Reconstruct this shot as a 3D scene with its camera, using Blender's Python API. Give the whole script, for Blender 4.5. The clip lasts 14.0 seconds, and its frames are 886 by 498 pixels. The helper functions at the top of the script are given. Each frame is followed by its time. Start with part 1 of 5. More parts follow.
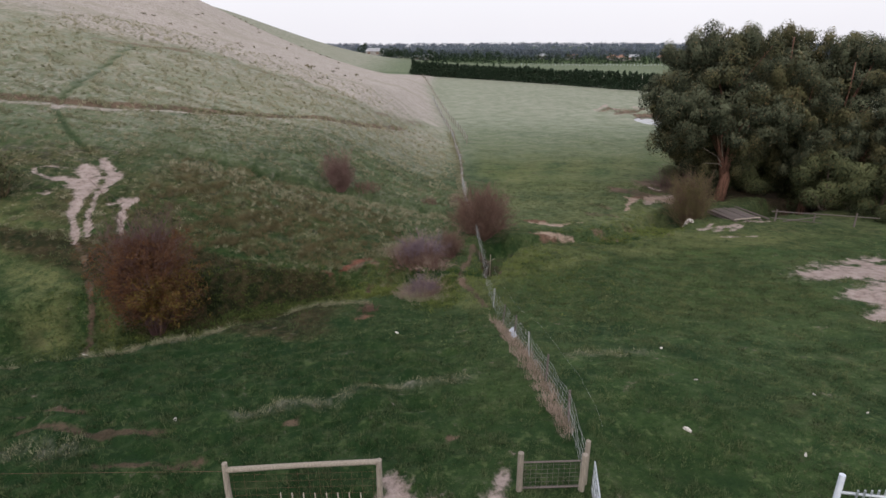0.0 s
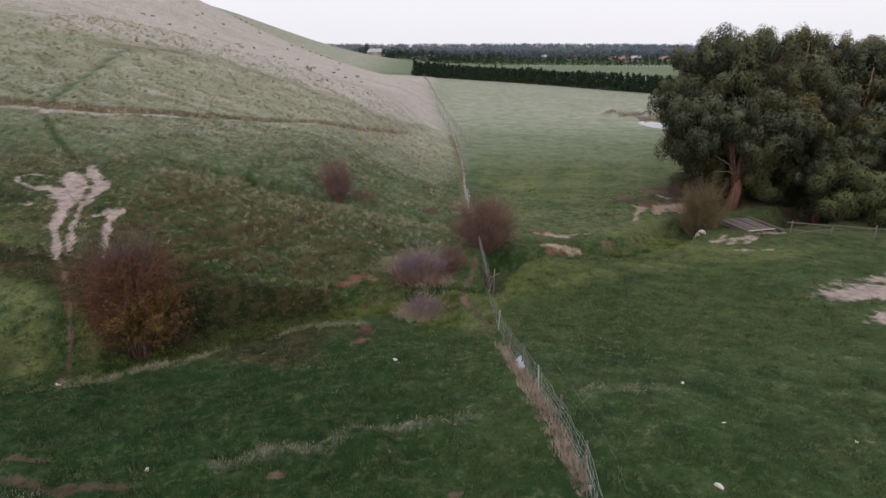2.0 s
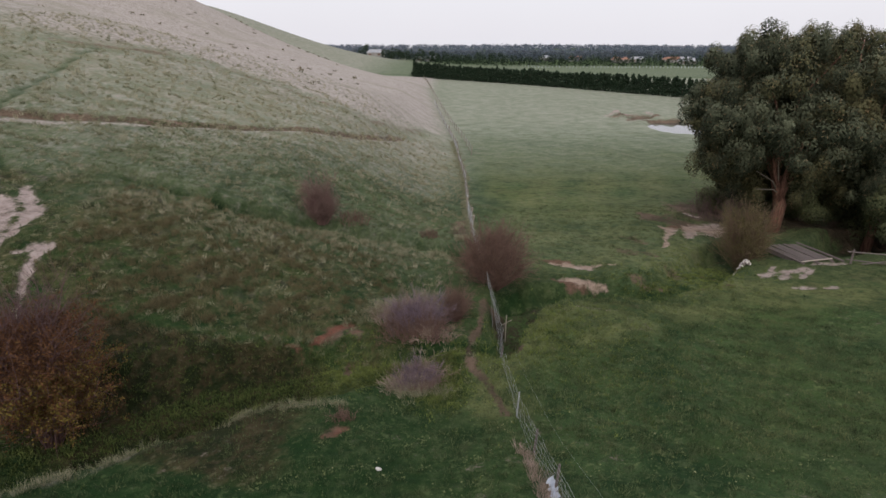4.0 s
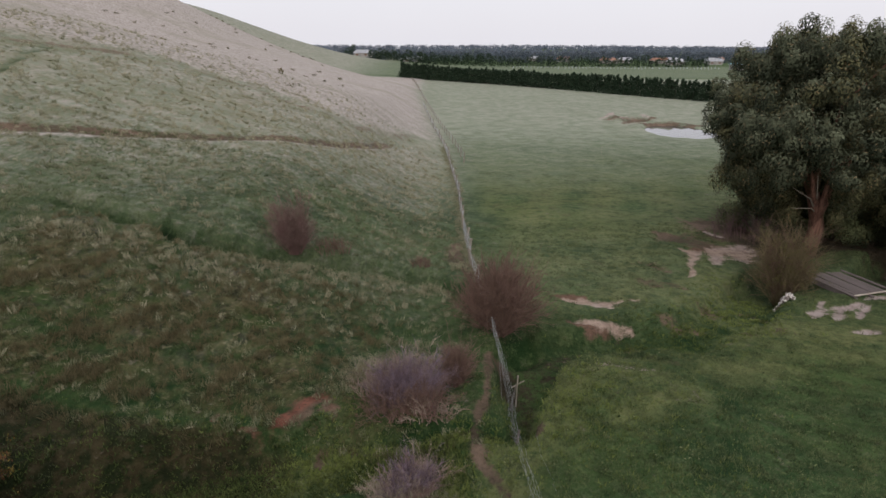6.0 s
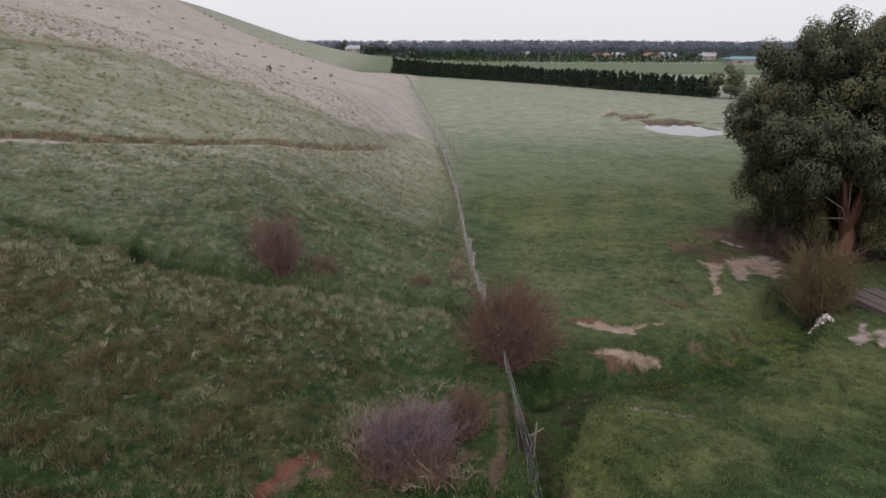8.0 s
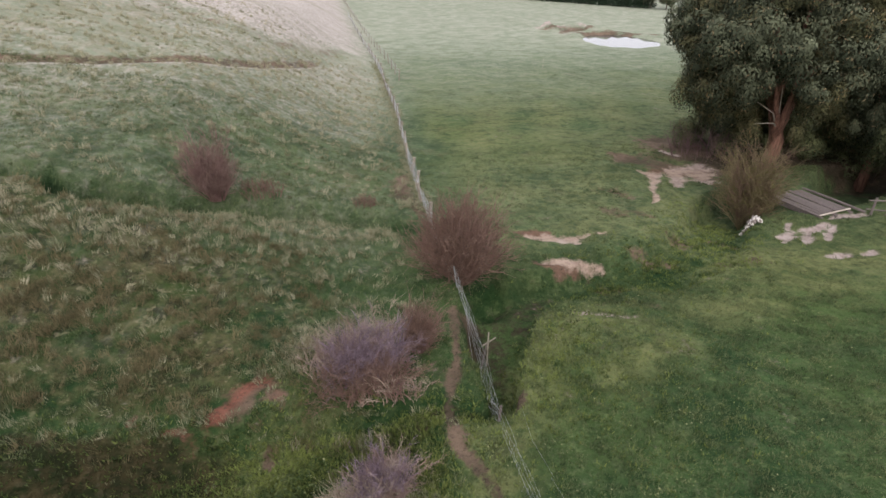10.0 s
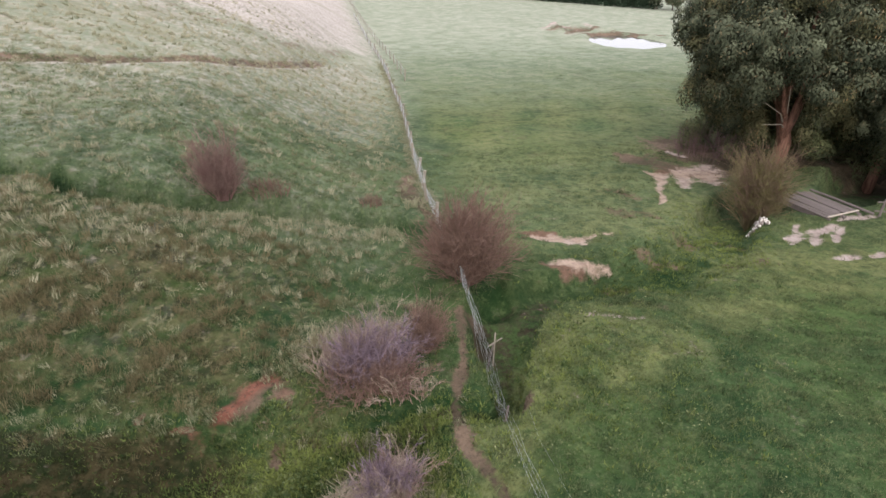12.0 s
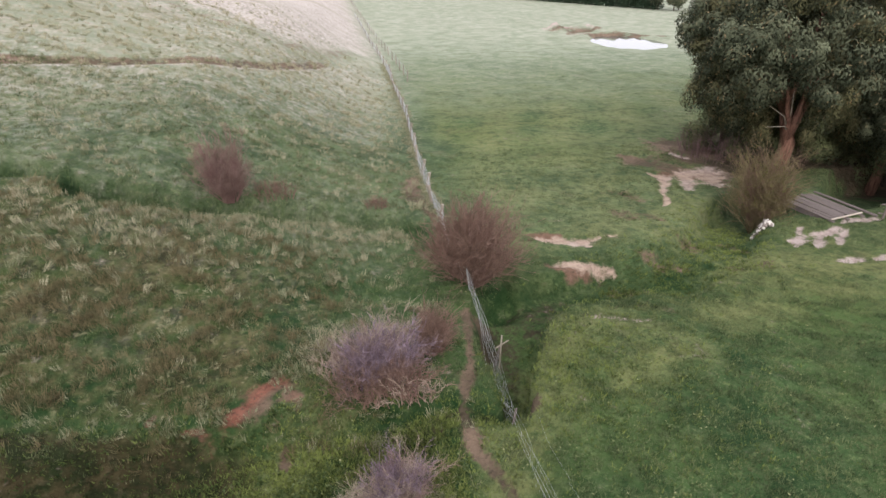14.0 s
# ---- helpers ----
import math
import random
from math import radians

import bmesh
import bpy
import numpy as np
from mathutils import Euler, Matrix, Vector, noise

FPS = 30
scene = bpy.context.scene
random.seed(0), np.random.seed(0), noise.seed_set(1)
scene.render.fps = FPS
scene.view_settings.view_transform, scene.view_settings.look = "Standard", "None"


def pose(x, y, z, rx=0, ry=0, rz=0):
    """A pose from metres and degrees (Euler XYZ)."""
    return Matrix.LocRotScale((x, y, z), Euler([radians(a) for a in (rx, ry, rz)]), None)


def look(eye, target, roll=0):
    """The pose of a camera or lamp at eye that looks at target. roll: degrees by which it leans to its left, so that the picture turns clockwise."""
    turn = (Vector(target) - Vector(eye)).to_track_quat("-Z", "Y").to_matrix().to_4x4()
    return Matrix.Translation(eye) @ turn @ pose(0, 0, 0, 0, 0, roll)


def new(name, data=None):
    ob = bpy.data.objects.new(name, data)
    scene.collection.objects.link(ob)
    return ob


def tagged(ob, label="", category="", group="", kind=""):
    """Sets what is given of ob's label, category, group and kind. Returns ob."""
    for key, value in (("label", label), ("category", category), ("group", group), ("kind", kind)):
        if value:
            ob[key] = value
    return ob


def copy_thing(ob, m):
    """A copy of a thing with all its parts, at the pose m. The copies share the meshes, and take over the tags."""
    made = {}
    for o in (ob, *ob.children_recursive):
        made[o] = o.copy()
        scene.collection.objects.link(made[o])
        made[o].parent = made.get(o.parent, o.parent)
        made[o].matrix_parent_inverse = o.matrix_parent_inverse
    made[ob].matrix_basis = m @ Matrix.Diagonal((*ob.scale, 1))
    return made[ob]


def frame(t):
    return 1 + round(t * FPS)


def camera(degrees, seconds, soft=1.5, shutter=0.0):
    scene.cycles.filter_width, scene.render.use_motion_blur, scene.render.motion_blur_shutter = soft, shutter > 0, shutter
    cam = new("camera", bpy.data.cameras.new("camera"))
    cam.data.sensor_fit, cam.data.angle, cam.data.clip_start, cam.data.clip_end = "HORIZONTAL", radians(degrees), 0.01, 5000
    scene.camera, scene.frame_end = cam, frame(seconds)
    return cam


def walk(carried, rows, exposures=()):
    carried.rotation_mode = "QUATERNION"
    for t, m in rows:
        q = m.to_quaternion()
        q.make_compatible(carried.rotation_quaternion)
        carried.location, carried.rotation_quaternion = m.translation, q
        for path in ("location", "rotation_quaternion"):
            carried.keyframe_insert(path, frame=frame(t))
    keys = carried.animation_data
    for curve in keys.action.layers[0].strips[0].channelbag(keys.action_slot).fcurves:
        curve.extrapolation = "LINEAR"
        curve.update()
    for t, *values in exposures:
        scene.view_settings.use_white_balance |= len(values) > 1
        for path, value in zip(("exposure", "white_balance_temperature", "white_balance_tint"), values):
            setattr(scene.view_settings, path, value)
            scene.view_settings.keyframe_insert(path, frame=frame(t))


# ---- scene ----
cam = camera(76.5, 14.0, soft=1.55)
METRES, EYE, TILT, LEAN, TURN = 15.6, 8.8, -19.8, 0.0, 0.0
ROWS = [
    (0.0, 0.0, 0.0, 0.0, 0.0, 0.0, -0.0),
    (0.5, -0.0013, -0.0003, 0.0066, -0.19, -0.05, 0.07),
    (1.0, -0.002, 0.0059, 0.0111, -0.44, -0.12, 0.07),
    (1.5, -0.002, 0.0354, 0.023, -0.22, -0.02, -0.08),
    (2.0, -0.0021, 0.0907, 0.0447, 0.11, 0.05, -0.17),
    (2.5, -0.0021, 0.1587, 0.0706, 0.35, 0.12, -0.24),
    (3.0, -0.0022, 0.2437, 0.1004, 0.41, 0.12, -0.29),
    (5.5, -0.0155, 0.6464, 0.2288, -0.75, 0.15, 0.03),
    (6.0, -0.022, 0.7067, 0.2555, -1.02, 0.17, 0.11),
    (6.5, -0.0295, 0.7617, 0.2807, -1.23, 0.15, 0.23),
    (7.0, -0.0362, 0.8132, 0.3002, -1.38, 0.11, 0.34),
    (9.5, -0.0493, 0.8927, 0.3117, -5.39, -5.36, 1.8),
    (10.0, -0.0516, 0.8969, 0.3029, -7.68, -8.2, 2.63),
    (10.5, -0.0541, 0.8978, 0.2995, -7.62, -8.24, 2.62),
    (11.0, -0.0531, 0.8969, 0.2984, -7.41, -8.22, 2.58),
    (11.5, -0.0556, 0.8982, 0.3005, -7.33, -8.2, 2.47),
    (12.0, -0.0572, 0.8975, 0.3023, -7.23, -8.14, 2.43),
    (12.5, -0.0597, 0.8958, 0.3068, -7.19, -8.09, 2.43),
    (13.0, -0.0628, 0.8943, 0.3111, -7.2, -8.07, 2.4),
    (13.5, -0.0673, 0.8936, 0.3134, -7.18, -8.16, 2.43),
    (14.0, -0.0697, 0.8937, 0.3095, -7.17, -8.15, 2.41),
]
walk(cam, [(t, pose(0, 0, EYE, TILT, LEAN, TURN) @ pose(METRES * x, METRES * y, METRES * z, 90 + pitch, roll, yaw)) for t, x, y, z, yaw, pitch, roll in ROWS],
     [(0, 0.08), (2, 0.05), (3.2, -0.04), (6.0, -0.10), (7.2, -0.10), (9.5, 0.06), (10.0, 0.65), (10.6, 0.92), (14.0, 0.96)])

# ---- sky and sun: an even, bright overcast late in the day ----
world = bpy.data.worlds.new("overcast_sky")
scene.world = world
world.use_nodes = True
wn, wl = world.node_tree.nodes, world.node_tree.links
sky = wn.new("ShaderNodeTexSky")
sky.sky_type = "NISHITA"
sky.sun_disc = False
sky.sun_elevation = radians(31)
sky.sun_rotation = radians(-171)
sky.dust_density = 4.0
sky.air_density = 1.0
sky_scale = wn.new("ShaderNodeVectorMath")
sky_scale.operation = "SCALE"
sky_scale.inputs["Scale"].default_value = 0.10
cloud = wn.new("ShaderNodeTexNoise")
cloud.inputs["Scale"].default_value = 2.2
cloud.inputs["Detail"].default_value = 5.0
cloud_ramp = wn.new("ShaderNodeValToRGB")
cloud_ramp.color_ramp.elements[0].color = (0.90, 0.88, 0.95, 1)
cloud_ramp.color_ramp.elements[1].color = (1.0, 0.98, 1.04, 1)
veil = wn.new("ShaderNodeMix")
veil.data_type = "RGBA"
veil.inputs[0].default_value = 0.82
background = wn["Background"]
background.inputs["Strength"].default_value = 1.08
wl.new(sky.outputs["Color"], sky_scale.inputs[0])
wl.new(cloud.outputs["Fac"], cloud_ramp.inputs["Fac"])
wl.new(sky_scale.outputs["Vector"], veil.inputs[6])
wl.new(cloud_ramp.outputs["Color"], veil.inputs[7])
# an overcast sky is brighter overhead than at the horizon
place = wn.new("ShaderNodeTexCoord")
split = wn.new("ShaderNodeSeparateXYZ")
climb = wn.new("ShaderNodeMapRange")
climb.inputs["From Min"].default_value, climb.inputs["From Max"].default_value = 0.12, 0.9
climb.inputs["To Min"].default_value, climb.inputs["To Max"].default_value = 1.0, 1.2
lift = wn.new("ShaderNodeVectorMath")
lift.operation = "SCALE"
wl.new(place.outputs["Generated"], split.inputs[0])
wl.new(split.outputs["Z"], climb.inputs["Value"])
wl.new(veil.outputs[2], lift.inputs[0])
wl.new(climb.outputs["Result"], lift.inputs["Scale"])
wl.new(lift.outputs["Vector"], background.inputs["Color"])

sun_data = bpy.data.lights.new("sun", "SUN")
sun_data.energy = 0.8
sun_data.angle = radians(25)
sun_data.color = (1.0, 0.95, 0.88)
sun = new("sun", sun_data)
sun.matrix_world = look((-12, -58, 48), (0, 20, 0))

# ---- the lie of the land ----
PROFILE_Y = [-3000, -40, 9, 12, 15, 18, 21, 25, 32, 45, 65, 110, 160, 6000]
PROFILE_Z = [0.9, 0.7, 0.45, 0.25, -0.25, -0.85, -1.3, -1.6, -1.8, -2.2, -2.9, -4.5, -4.9, -4.9]
MOUNDS = [(-17, 30, 7, 0.8), (-9, 44, 10, 1.0), (-28, 42, 12, 0.5), (-40, 62, 20, 5.1), (-35, 90, 25, 4.3), (-60, 40, 20, 1.8), (-95, 90, 40, 14.4),
          (-90, 200, 40, 12.8), (-140, 180, 50, 34.1), (-110, 40, 35, 14.4), (-30, 150, 26, 3.0), (-14, 95, 22, 1.6), (-7.5, 27.5, 3.6, -0.75)]
FAR_HILL = [(-220, 460, 85, 49)]
# the creek: x, y, half width, depth
CREEK = [(-60, 13, 3.2, 1.6), (-30, 15.5, 3, 1.6), (-20, 17.2, 2.6, 1.6), (-14, 18.4, 2.4, 1.7), (-10.4, 20.6, 2.2, 1.7), (-6.9, 22.9, 2.0, 1.4), (-4, 23.9, 1.6, 1.0),
         (-1, 24.7, 1.2, 0.8), (0.5, 25.0, 0.6, 0.2), (1.5, 24.9, 0.4, 0.15), (2.2, 25.0, 0.30, 1.2), (2.25, 25.6, 0.42, 1.9), (2.4, 26.5, 0.6, 1.9), (2.6, 27.5, 0.85, 1.7), (2.85, 28.6, 1.15, 1.3), (3.4, 29.9, 1.5, 0.9), (5, 30.7, 1.5, 1.0), (7, 30.9, 1.4, 0.95), (9.2, 31.2, 1.6, 0.7), (12, 32.6, 1.6, 0.45),
         (14.2, 34.9, 1.4, 0.6), (15.6, 37.0, 1.3, 1.1), (17.2, 37.4, 1.3, 1.2), (19.0, 36.7, 1.3, 1.3), (22, 37.6, 1.5, 1.2), (26, 40, 2.0, 1.4), (40, 43, 3, 1.6), (80, 50, 4, 1.6)]
DITCH = [(-17, 36.4, 0.7, 0.5), (-14, 35.6, 0.7, 0.9), (-12.4, 35.8, 0.6, 1.1), (-11.6, 35.0, 0.55, 1.7), (-10.6, 34.9, 0.6, 1.4), (-9.2, 35.3, 0.8, 1.5), (-6.9, 36.1, 0.9, 1.5), (-3.8, 37.0, 0.9, 1.4), (-1.7, 37.3, 0.9, 1.2),
         (0.6, 36.9, 0.9, 0.7), (2.2, 34, 1.1, 0.7), (3.0, 31.2, 1.0, 0.6)]


def smooth(a, b, v):
    t = np.clip((v - a) / (b - a), 0, 1)
    return t * t * (3 - 2 * t)


def along(line, x, y):
    """Distance to a line of (x, y, ...) points, and its other values at the nearest place."""
    best = np.full(np.shape(x), 1e9)
    extra = [np.zeros(np.shape(x)) for _ in line[0][2:]]
    for a, b in zip(line, line[1:]):
        dx, dy = b[0] - a[0], b[1] - a[1]
        t = np.clip(((x - a[0]) * dx + (y - a[1]) * dy) / (dx * dx + dy * dy), 0, 1)
        d = np.hypot(x - a[0] - t * dx, y - a[1] - t * dy)
        near = d < best
        best = np.where(near, d, best)
        extra = [np.where(near, p + t * (q - p), e) for p, q, e in zip(a[2:], b[2:], extra)]
    return best, *extra


def wave(x, y, size, seed):
    """Cheap smooth noise between about -1 and 1."""
    r = np.random.RandomState(seed)
    total = 0
    for _ in range(7):
        a, p, f = r.uniform(0, 6.283), r.uniform(0, 6.283), r.uniform(0.6, 1.7) * 6.283 / size
        total = total + np.sin((x * math.cos(a) + y * math.sin(a)) * f + p)
    return total / 3.2


FINE_Y = np.arange(-60, 220, 0.5)
FINE_Z = np.convolve(np.pad(np.interp(FINE_Y, PROFILE_Y, PROFILE_Z), 6, "edge"), np.ones(13) / 13, "valid")
POND = (43.0, 110.2, 5.2, 6.8)
WATER = -4.72


def pond_radius(x, y):
    return np.hypot((x - POND[0]) / POND[2], (y - POND[1]) / POND[3]) + 0.025 * wave(x, y, 9, 31)


def height(x, y):
    x, y = np.asarray(x, float), np.asarray(y, float)
    z = np.interp(y, FINE_Y, FINE_Z)
    side = smooth(0, 1, (2.5 - x) / 14.0) * np.maximum(smooth(12, 27, y), smooth(-30, -60, x))
    for a, b, r, h in MOUNDS:
        z = z + side * h * np.exp(-((x - a) ** 2 + (y - b) ** 2) / (2 * r * r))
    for a, b, r, h in FAR_HILL:
        z = z + h * np.exp(-((x - a) ** 2 + (y - b) ** 2) / (2 * r * r))
    z = z - 0.5 * smooth(-3, -12, x) * smooth(11, 17, y) * smooth(30, 22, y)
    z = z + 13 * smooth(900, 2800, y) * (1 + 0.15 * np.sin(x / 300))
    hither = np.interp(x, [-30, -14, -10.4, -6.9, -4, -1, 2], [15.5, 18.4, 20.6, 22.9, 23.9, 24.4, 24.4])
    z = z - 0.36 * smooth(2.0, -1.0, x) * smooth(-40, -20, x) * smooth(12.5, 17.5, y) * smooth(hither + 0.6, hither - 1.0, y)
    z = z + 0.3 * np.exp(-((x - 6) ** 2 + (y - 14.4) ** 2) / (2 * 2.2 ** 2))
    near = smooth(140, 60, np.hypot(x, y - 30))
    calm = 1 - smooth(30, 40, y) * (0.45 + 0.35 * smooth(0, 5, x))
    z = z + near * (0.10 * wave(x, y, 9, 3) + calm * (0.05 * wave(x, y, 3.1, 4) + 0.02 * wave(x, y, 1.1, 5)))
    rough = smooth(2, -1, x) * smooth(20, 15, y) * smooth(-40, -20, x)
    z = z + rough * (0.12 * wave(x * 0.5, y * 1.6, 1.3, 6) + 0.04 * wave(x, y, 0.6, 7))
    z = z + 0.35 * np.exp(-((x - 5.6) ** 2 + (y - 26.4) ** 2) / (2 * 2.6 ** 2))
    z = z + 0.85 * np.exp(-((x - 19) ** 2 + (y - 21) ** 2) / (2 * 6 ** 2))
    wob = 0.35 * wave(x, y, 3.5, 8) + 0.12 * wave(x, y, 1.2, 9)
    d, w, deep = along(CREEK, x, y)
    cut = smooth(1.5, 2.2, x) * smooth(4.6, 3.6, x) * smooth(29, 27.5, y)
    z = z - deep * smooth(1.08 + 0.04 * cut, 0.62 + 0.2 * cut, (d + (0.6 - 0.35 * cut) * wob) / w)
    d, w, deep = along(DITCH, x, y)
    z = z - deep * smooth(1.2, 0.3, (d + 0.5 * wob) / w)
    p = pond_radius(x, y)
    z = z + 0.9 * smooth(2.8, 1.25, p) * smooth(POND[1] + 2, POND[1] - 4, y) * (-4.62 - z)
    z = z - 1.1 * smooth(1.2, 0.85, p) + 0.5 * np.exp(-((p - 1.42) / 0.18) ** 2) * smooth(POND[1] - 1, POND[1] + 3, y)
    z = z + 1.5 * np.exp(-along([(35.5, 127), (40, 125.5), (45, 122.5)], x, y)[0] ** 2 / 4.5) * (0.8 + 0.4 * wave(x, y, 4, 33))
    return z

# ---- materials ----
class Shade:
    """A node material with a Principled surface and a few shortcuts."""

    def __init__(self, name, rough=0.85, metal=0.0, spec=0.3):
        self.mat = bpy.data.materials.new(name)
        self.mat.use_nodes = True
        self.nodes, self.links = self.mat.node_tree.nodes, self.mat.node_tree.links
        self.bsdf = self.nodes["Principled BSDF"]
        self.bsdf.inputs["Roughness"].default_value = rough
        self.bsdf.inputs["Metallic"].default_value = metal
        self.bsdf.inputs["Specular IOR Level"].default_value = spec
        self.coord = self.nodes.new("ShaderNodeTexCoord").outputs["Object"]

    def put(self, socket, value):
        if hasattr(value, "is_output"):
            self.links.new(value, socket)
        else:
            socket.default_value = value

    def noise(self, size, detail=4.0, rough=0.6, vector=None, stretch=None):
        n = self.nodes.new("ShaderNodeTexNoise")
        n.inputs["Scale"].default_value = 1.0 / size
        n.inputs["Detail"].default_value = detail
        n.inputs["Roughness"].default_value = rough
        v = vector or self.coord
        if stretch:
            m = self.nodes.new("ShaderNodeMapping")
            m.inputs["Scale"].default_value = stretch
            self.links.new(v, m.inputs["Vector"])
            v = m.outputs["Vector"]
        self.links.new(v, n.inputs["Vector"])
        return n.outputs["Fac"]

    def ramp(self, value, lo, hi):
        n = self.nodes.new("ShaderNodeMapRange")
        n.interpolation_type = "SMOOTHSTEP"
        self.put(n.inputs["Value"], value)
        n.inputs["From Min"].default_value, n.inputs["From Max"].default_value = lo, hi
        return n.outputs["Result"]

    def math(self, op, a, b=0.0):
        n = self.nodes.new("ShaderNodeMath")
        n.operation = op
        self.put(n.inputs[0], a)
        self.put(n.inputs[1], b)
        return n.outputs[0]

    def mix(self, fac, a, b):
        n = self.nodes.new("ShaderNodeMix")
        n.data_type = "RGBA"
        self.put(n.inputs[0], fac)
        self.put(n.inputs[6], (*a, 1) if isinstance(a, tuple) else a)
        self.put(n.inputs[7], (*b, 1) if isinstance(b, tuple) else b)
        return n.outputs[2]

    def attribute(self, name):
        n = self.nodes.new("ShaderNodeAttribute")
        n.attribute_name = name
        s = self.nodes.new("ShaderNodeSeparateColor")
        self.links.new(n.outputs["Color"], s.inputs[0])
        return s.outputs[0], s.outputs[1], s.outputs[2], n.outputs["Alpha"]

    def island(self):
        return self.nodes.new("ShaderNodeNewGeometry").outputs["Random Per Island"]

    def each(self):
        return self.nodes.new("ShaderNodeObjectInfo").outputs["Random"]

    def bump(self, value, depth, strength=1.0):
        n = self.nodes.new("ShaderNodeBump")
        n.inputs["Distance"].default_value = depth
        n.inputs["Strength"].default_value = strength
        self.put(n.inputs["Height"], value)
        self.links.new(n.outputs["Normal"], self.bsdf.inputs["Normal"])

    def done(self, colour):
        self.put(self.bsdf.inputs["Base Color"], colour if hasattr(colour, "is_output") else (*colour, 1))
        return self.mat


def ground_material():
    s = Shade("pasture", 0.95, spec=0.1)
    dry, mud, soil, gold = s.attribute("cover")
    pale, red, shaded, rich = s.attribute("tone")
    grit, fine, small, mid, large = s.noise(0.05, 2), s.noise(0.13, 4, 0.7), s.noise(0.45, 5, 0.7), s.noise(1.8, 5), s.noise(9, 4)
    streak = s.noise(0.42, 5, 0.7, stretch=(1.7, 0.7, 1))
    # living grass: dark hollows, mid green, yellowed tips
    green = s.mix(s.ramp(mid, 0.40, 0.60), (0.022, 0.050, 0.018), (0.054, 0.098, 0.035))
    green = s.mix(s.ramp(large, 0.40, 0.66), green, (0.072, 0.112, 0.036))
    sweep = s.noise(7, 5, stretch=(0.8, 1.25, 1))
    green = s.mix(s.math("MULTIPLY", s.ramp(sweep, 0.42, 0.66), 0.5), green, (0.085, 0.116, 0.046))
    green = s.mix(s.math("MULTIPLY", s.ramp(small, 0.48, 0.72), 0.6), green, (0.092, 0.114, 0.054))
    green = s.mix(s.math("MULTIPLY", gold, s.math("MULTIPLY", s.ramp(small, 0.26, 0.56), 0.85)), green, (0.175, 0.182, 0.076))
    green = s.mix(s.math("MULTIPLY", s.ramp(fine, 0.50, 0.66), 0.5), green, (0.015, 0.034, 0.010))
    green = s.mix(s.math("MULTIPLY", s.ramp(grit, 0.58, 0.70), s.math("MULTIPLY", s.ramp(mid, 0.35, 0.6), 0.8)), green, (0.160, 0.176, 0.086))
    green = s.mix(s.math("MULTIPLY", s.ramp(s.noise(2.6, 5, 0.65), 0.57, 0.70), 0.45), green, (0.112, 0.100, 0.056))
    green = s.mix(s.math("MULTIPLY", rich, s.ramp(small, 0.70, 0.35)), green, (0.011, 0.033, 0.008))
    tuft, gap = s.noise(0.24, 3, 0.6), s.noise(0.75, 4, 0.7)
    green = s.mix(s.math("MULTIPLY", s.ramp(gap, 0.46, 0.64), 0.42), green, (0.013, 0.033, 0.012))
    green = s.mix(s.math("MULTIPLY", s.ramp(tuft, 0.56, 0.68), s.math("MULTIPLY", s.ramp(mid, 0.30, 0.58), 0.7)), green, (0.130, 0.168, 0.068))
    green = s.mix(s.math("MULTIPLY", rich, 0.5), green, (0.012, 0.034, 0.010))
    thin = s.mix(s.ramp(mid, 0.35, 0.65), (0.195, 0.226, 0.154), (0.290, 0.310, 0.238))
    thin = s.mix(s.math("MULTIPLY", s.ramp(streak, 0.5, 0.7), 0.3), thin, (0.096, 0.124, 0.068))
    thin = s.mix(s.math("MULTIPLY", s.ramp(sweep, 0.42, 0.66), 0.18), thin, (0.110, 0.142, 0.078))
    thin = s.mix(s.math("MULTIPLY", s.ramp(gap, 0.53, 0.68), s.math("SUBTRACT", 0.75, s.math("MULTIPLY", pale, 0.6))), thin, (0.070, 0.100, 0.046))
    thin = s.mix(s.math("MULTIPLY", s.ramp(tuft, 0.56, 0.70), s.math("SUBTRACT", 0.75, s.math("MULTIPLY", pale, 0.6))), thin, (0.330, 0.340, 0.270))
    bank, lair, slope, _ = s.attribute("growth")
    thin = s.mix(s.math("MULTIPLY", slope, s.math("MULTIPLY", s.ramp(s.noise(1.3, 5, 0.65), 0.36, 0.62), 0.6)), thin, (0.196, 0.182, 0.102))
    green = s.mix(pale, green, thin)
    # rank growth of the bank: litter, olive and brown clumps, straw flecks
    clump, patch = s.noise(0.55, 4, 0.65, stretch=(1.0, 0.8, 1)), s.noise(2.4, 4, 0.6)
    rank = s.mix(s.ramp(patch, 0.40, 0.62), (0.034, 0.058, 0.015), (0.070, 0.062, 0.028))
    rank = s.mix(s.math("MULTIPLY", s.ramp(clump, 0.44, 0.60), 0.8), rank, (0.098, 0.096, 0.043))
    # litter in the gaps between tussocks, with their shade painted in
    rank = s.mix(s.math("MULTIPLY", s.ramp(gap, 0.48, 0.62), 0.85), rank, (0.020, 0.024, 0.010))
    rank = s.mix(s.math("MULTIPLY", s.ramp(s.noise(0.9, 5, 0.7), 0.58, 0.68), 0.6), rank, (0.028, 0.056, 0.016))
    rank = s.mix(s.math("MULTIPLY", s.ramp(tuft, 0.56, 0.68), 0.7), rank, (0.210, 0.185, 0.112))
    rank = s.mix(s.math("MULTIPLY", lair, 0.8), rank, s.mix(s.ramp(clump, 0.42, 0.62), (0.014, 0.018, 0.008), (0.048, 0.036, 0.019)))
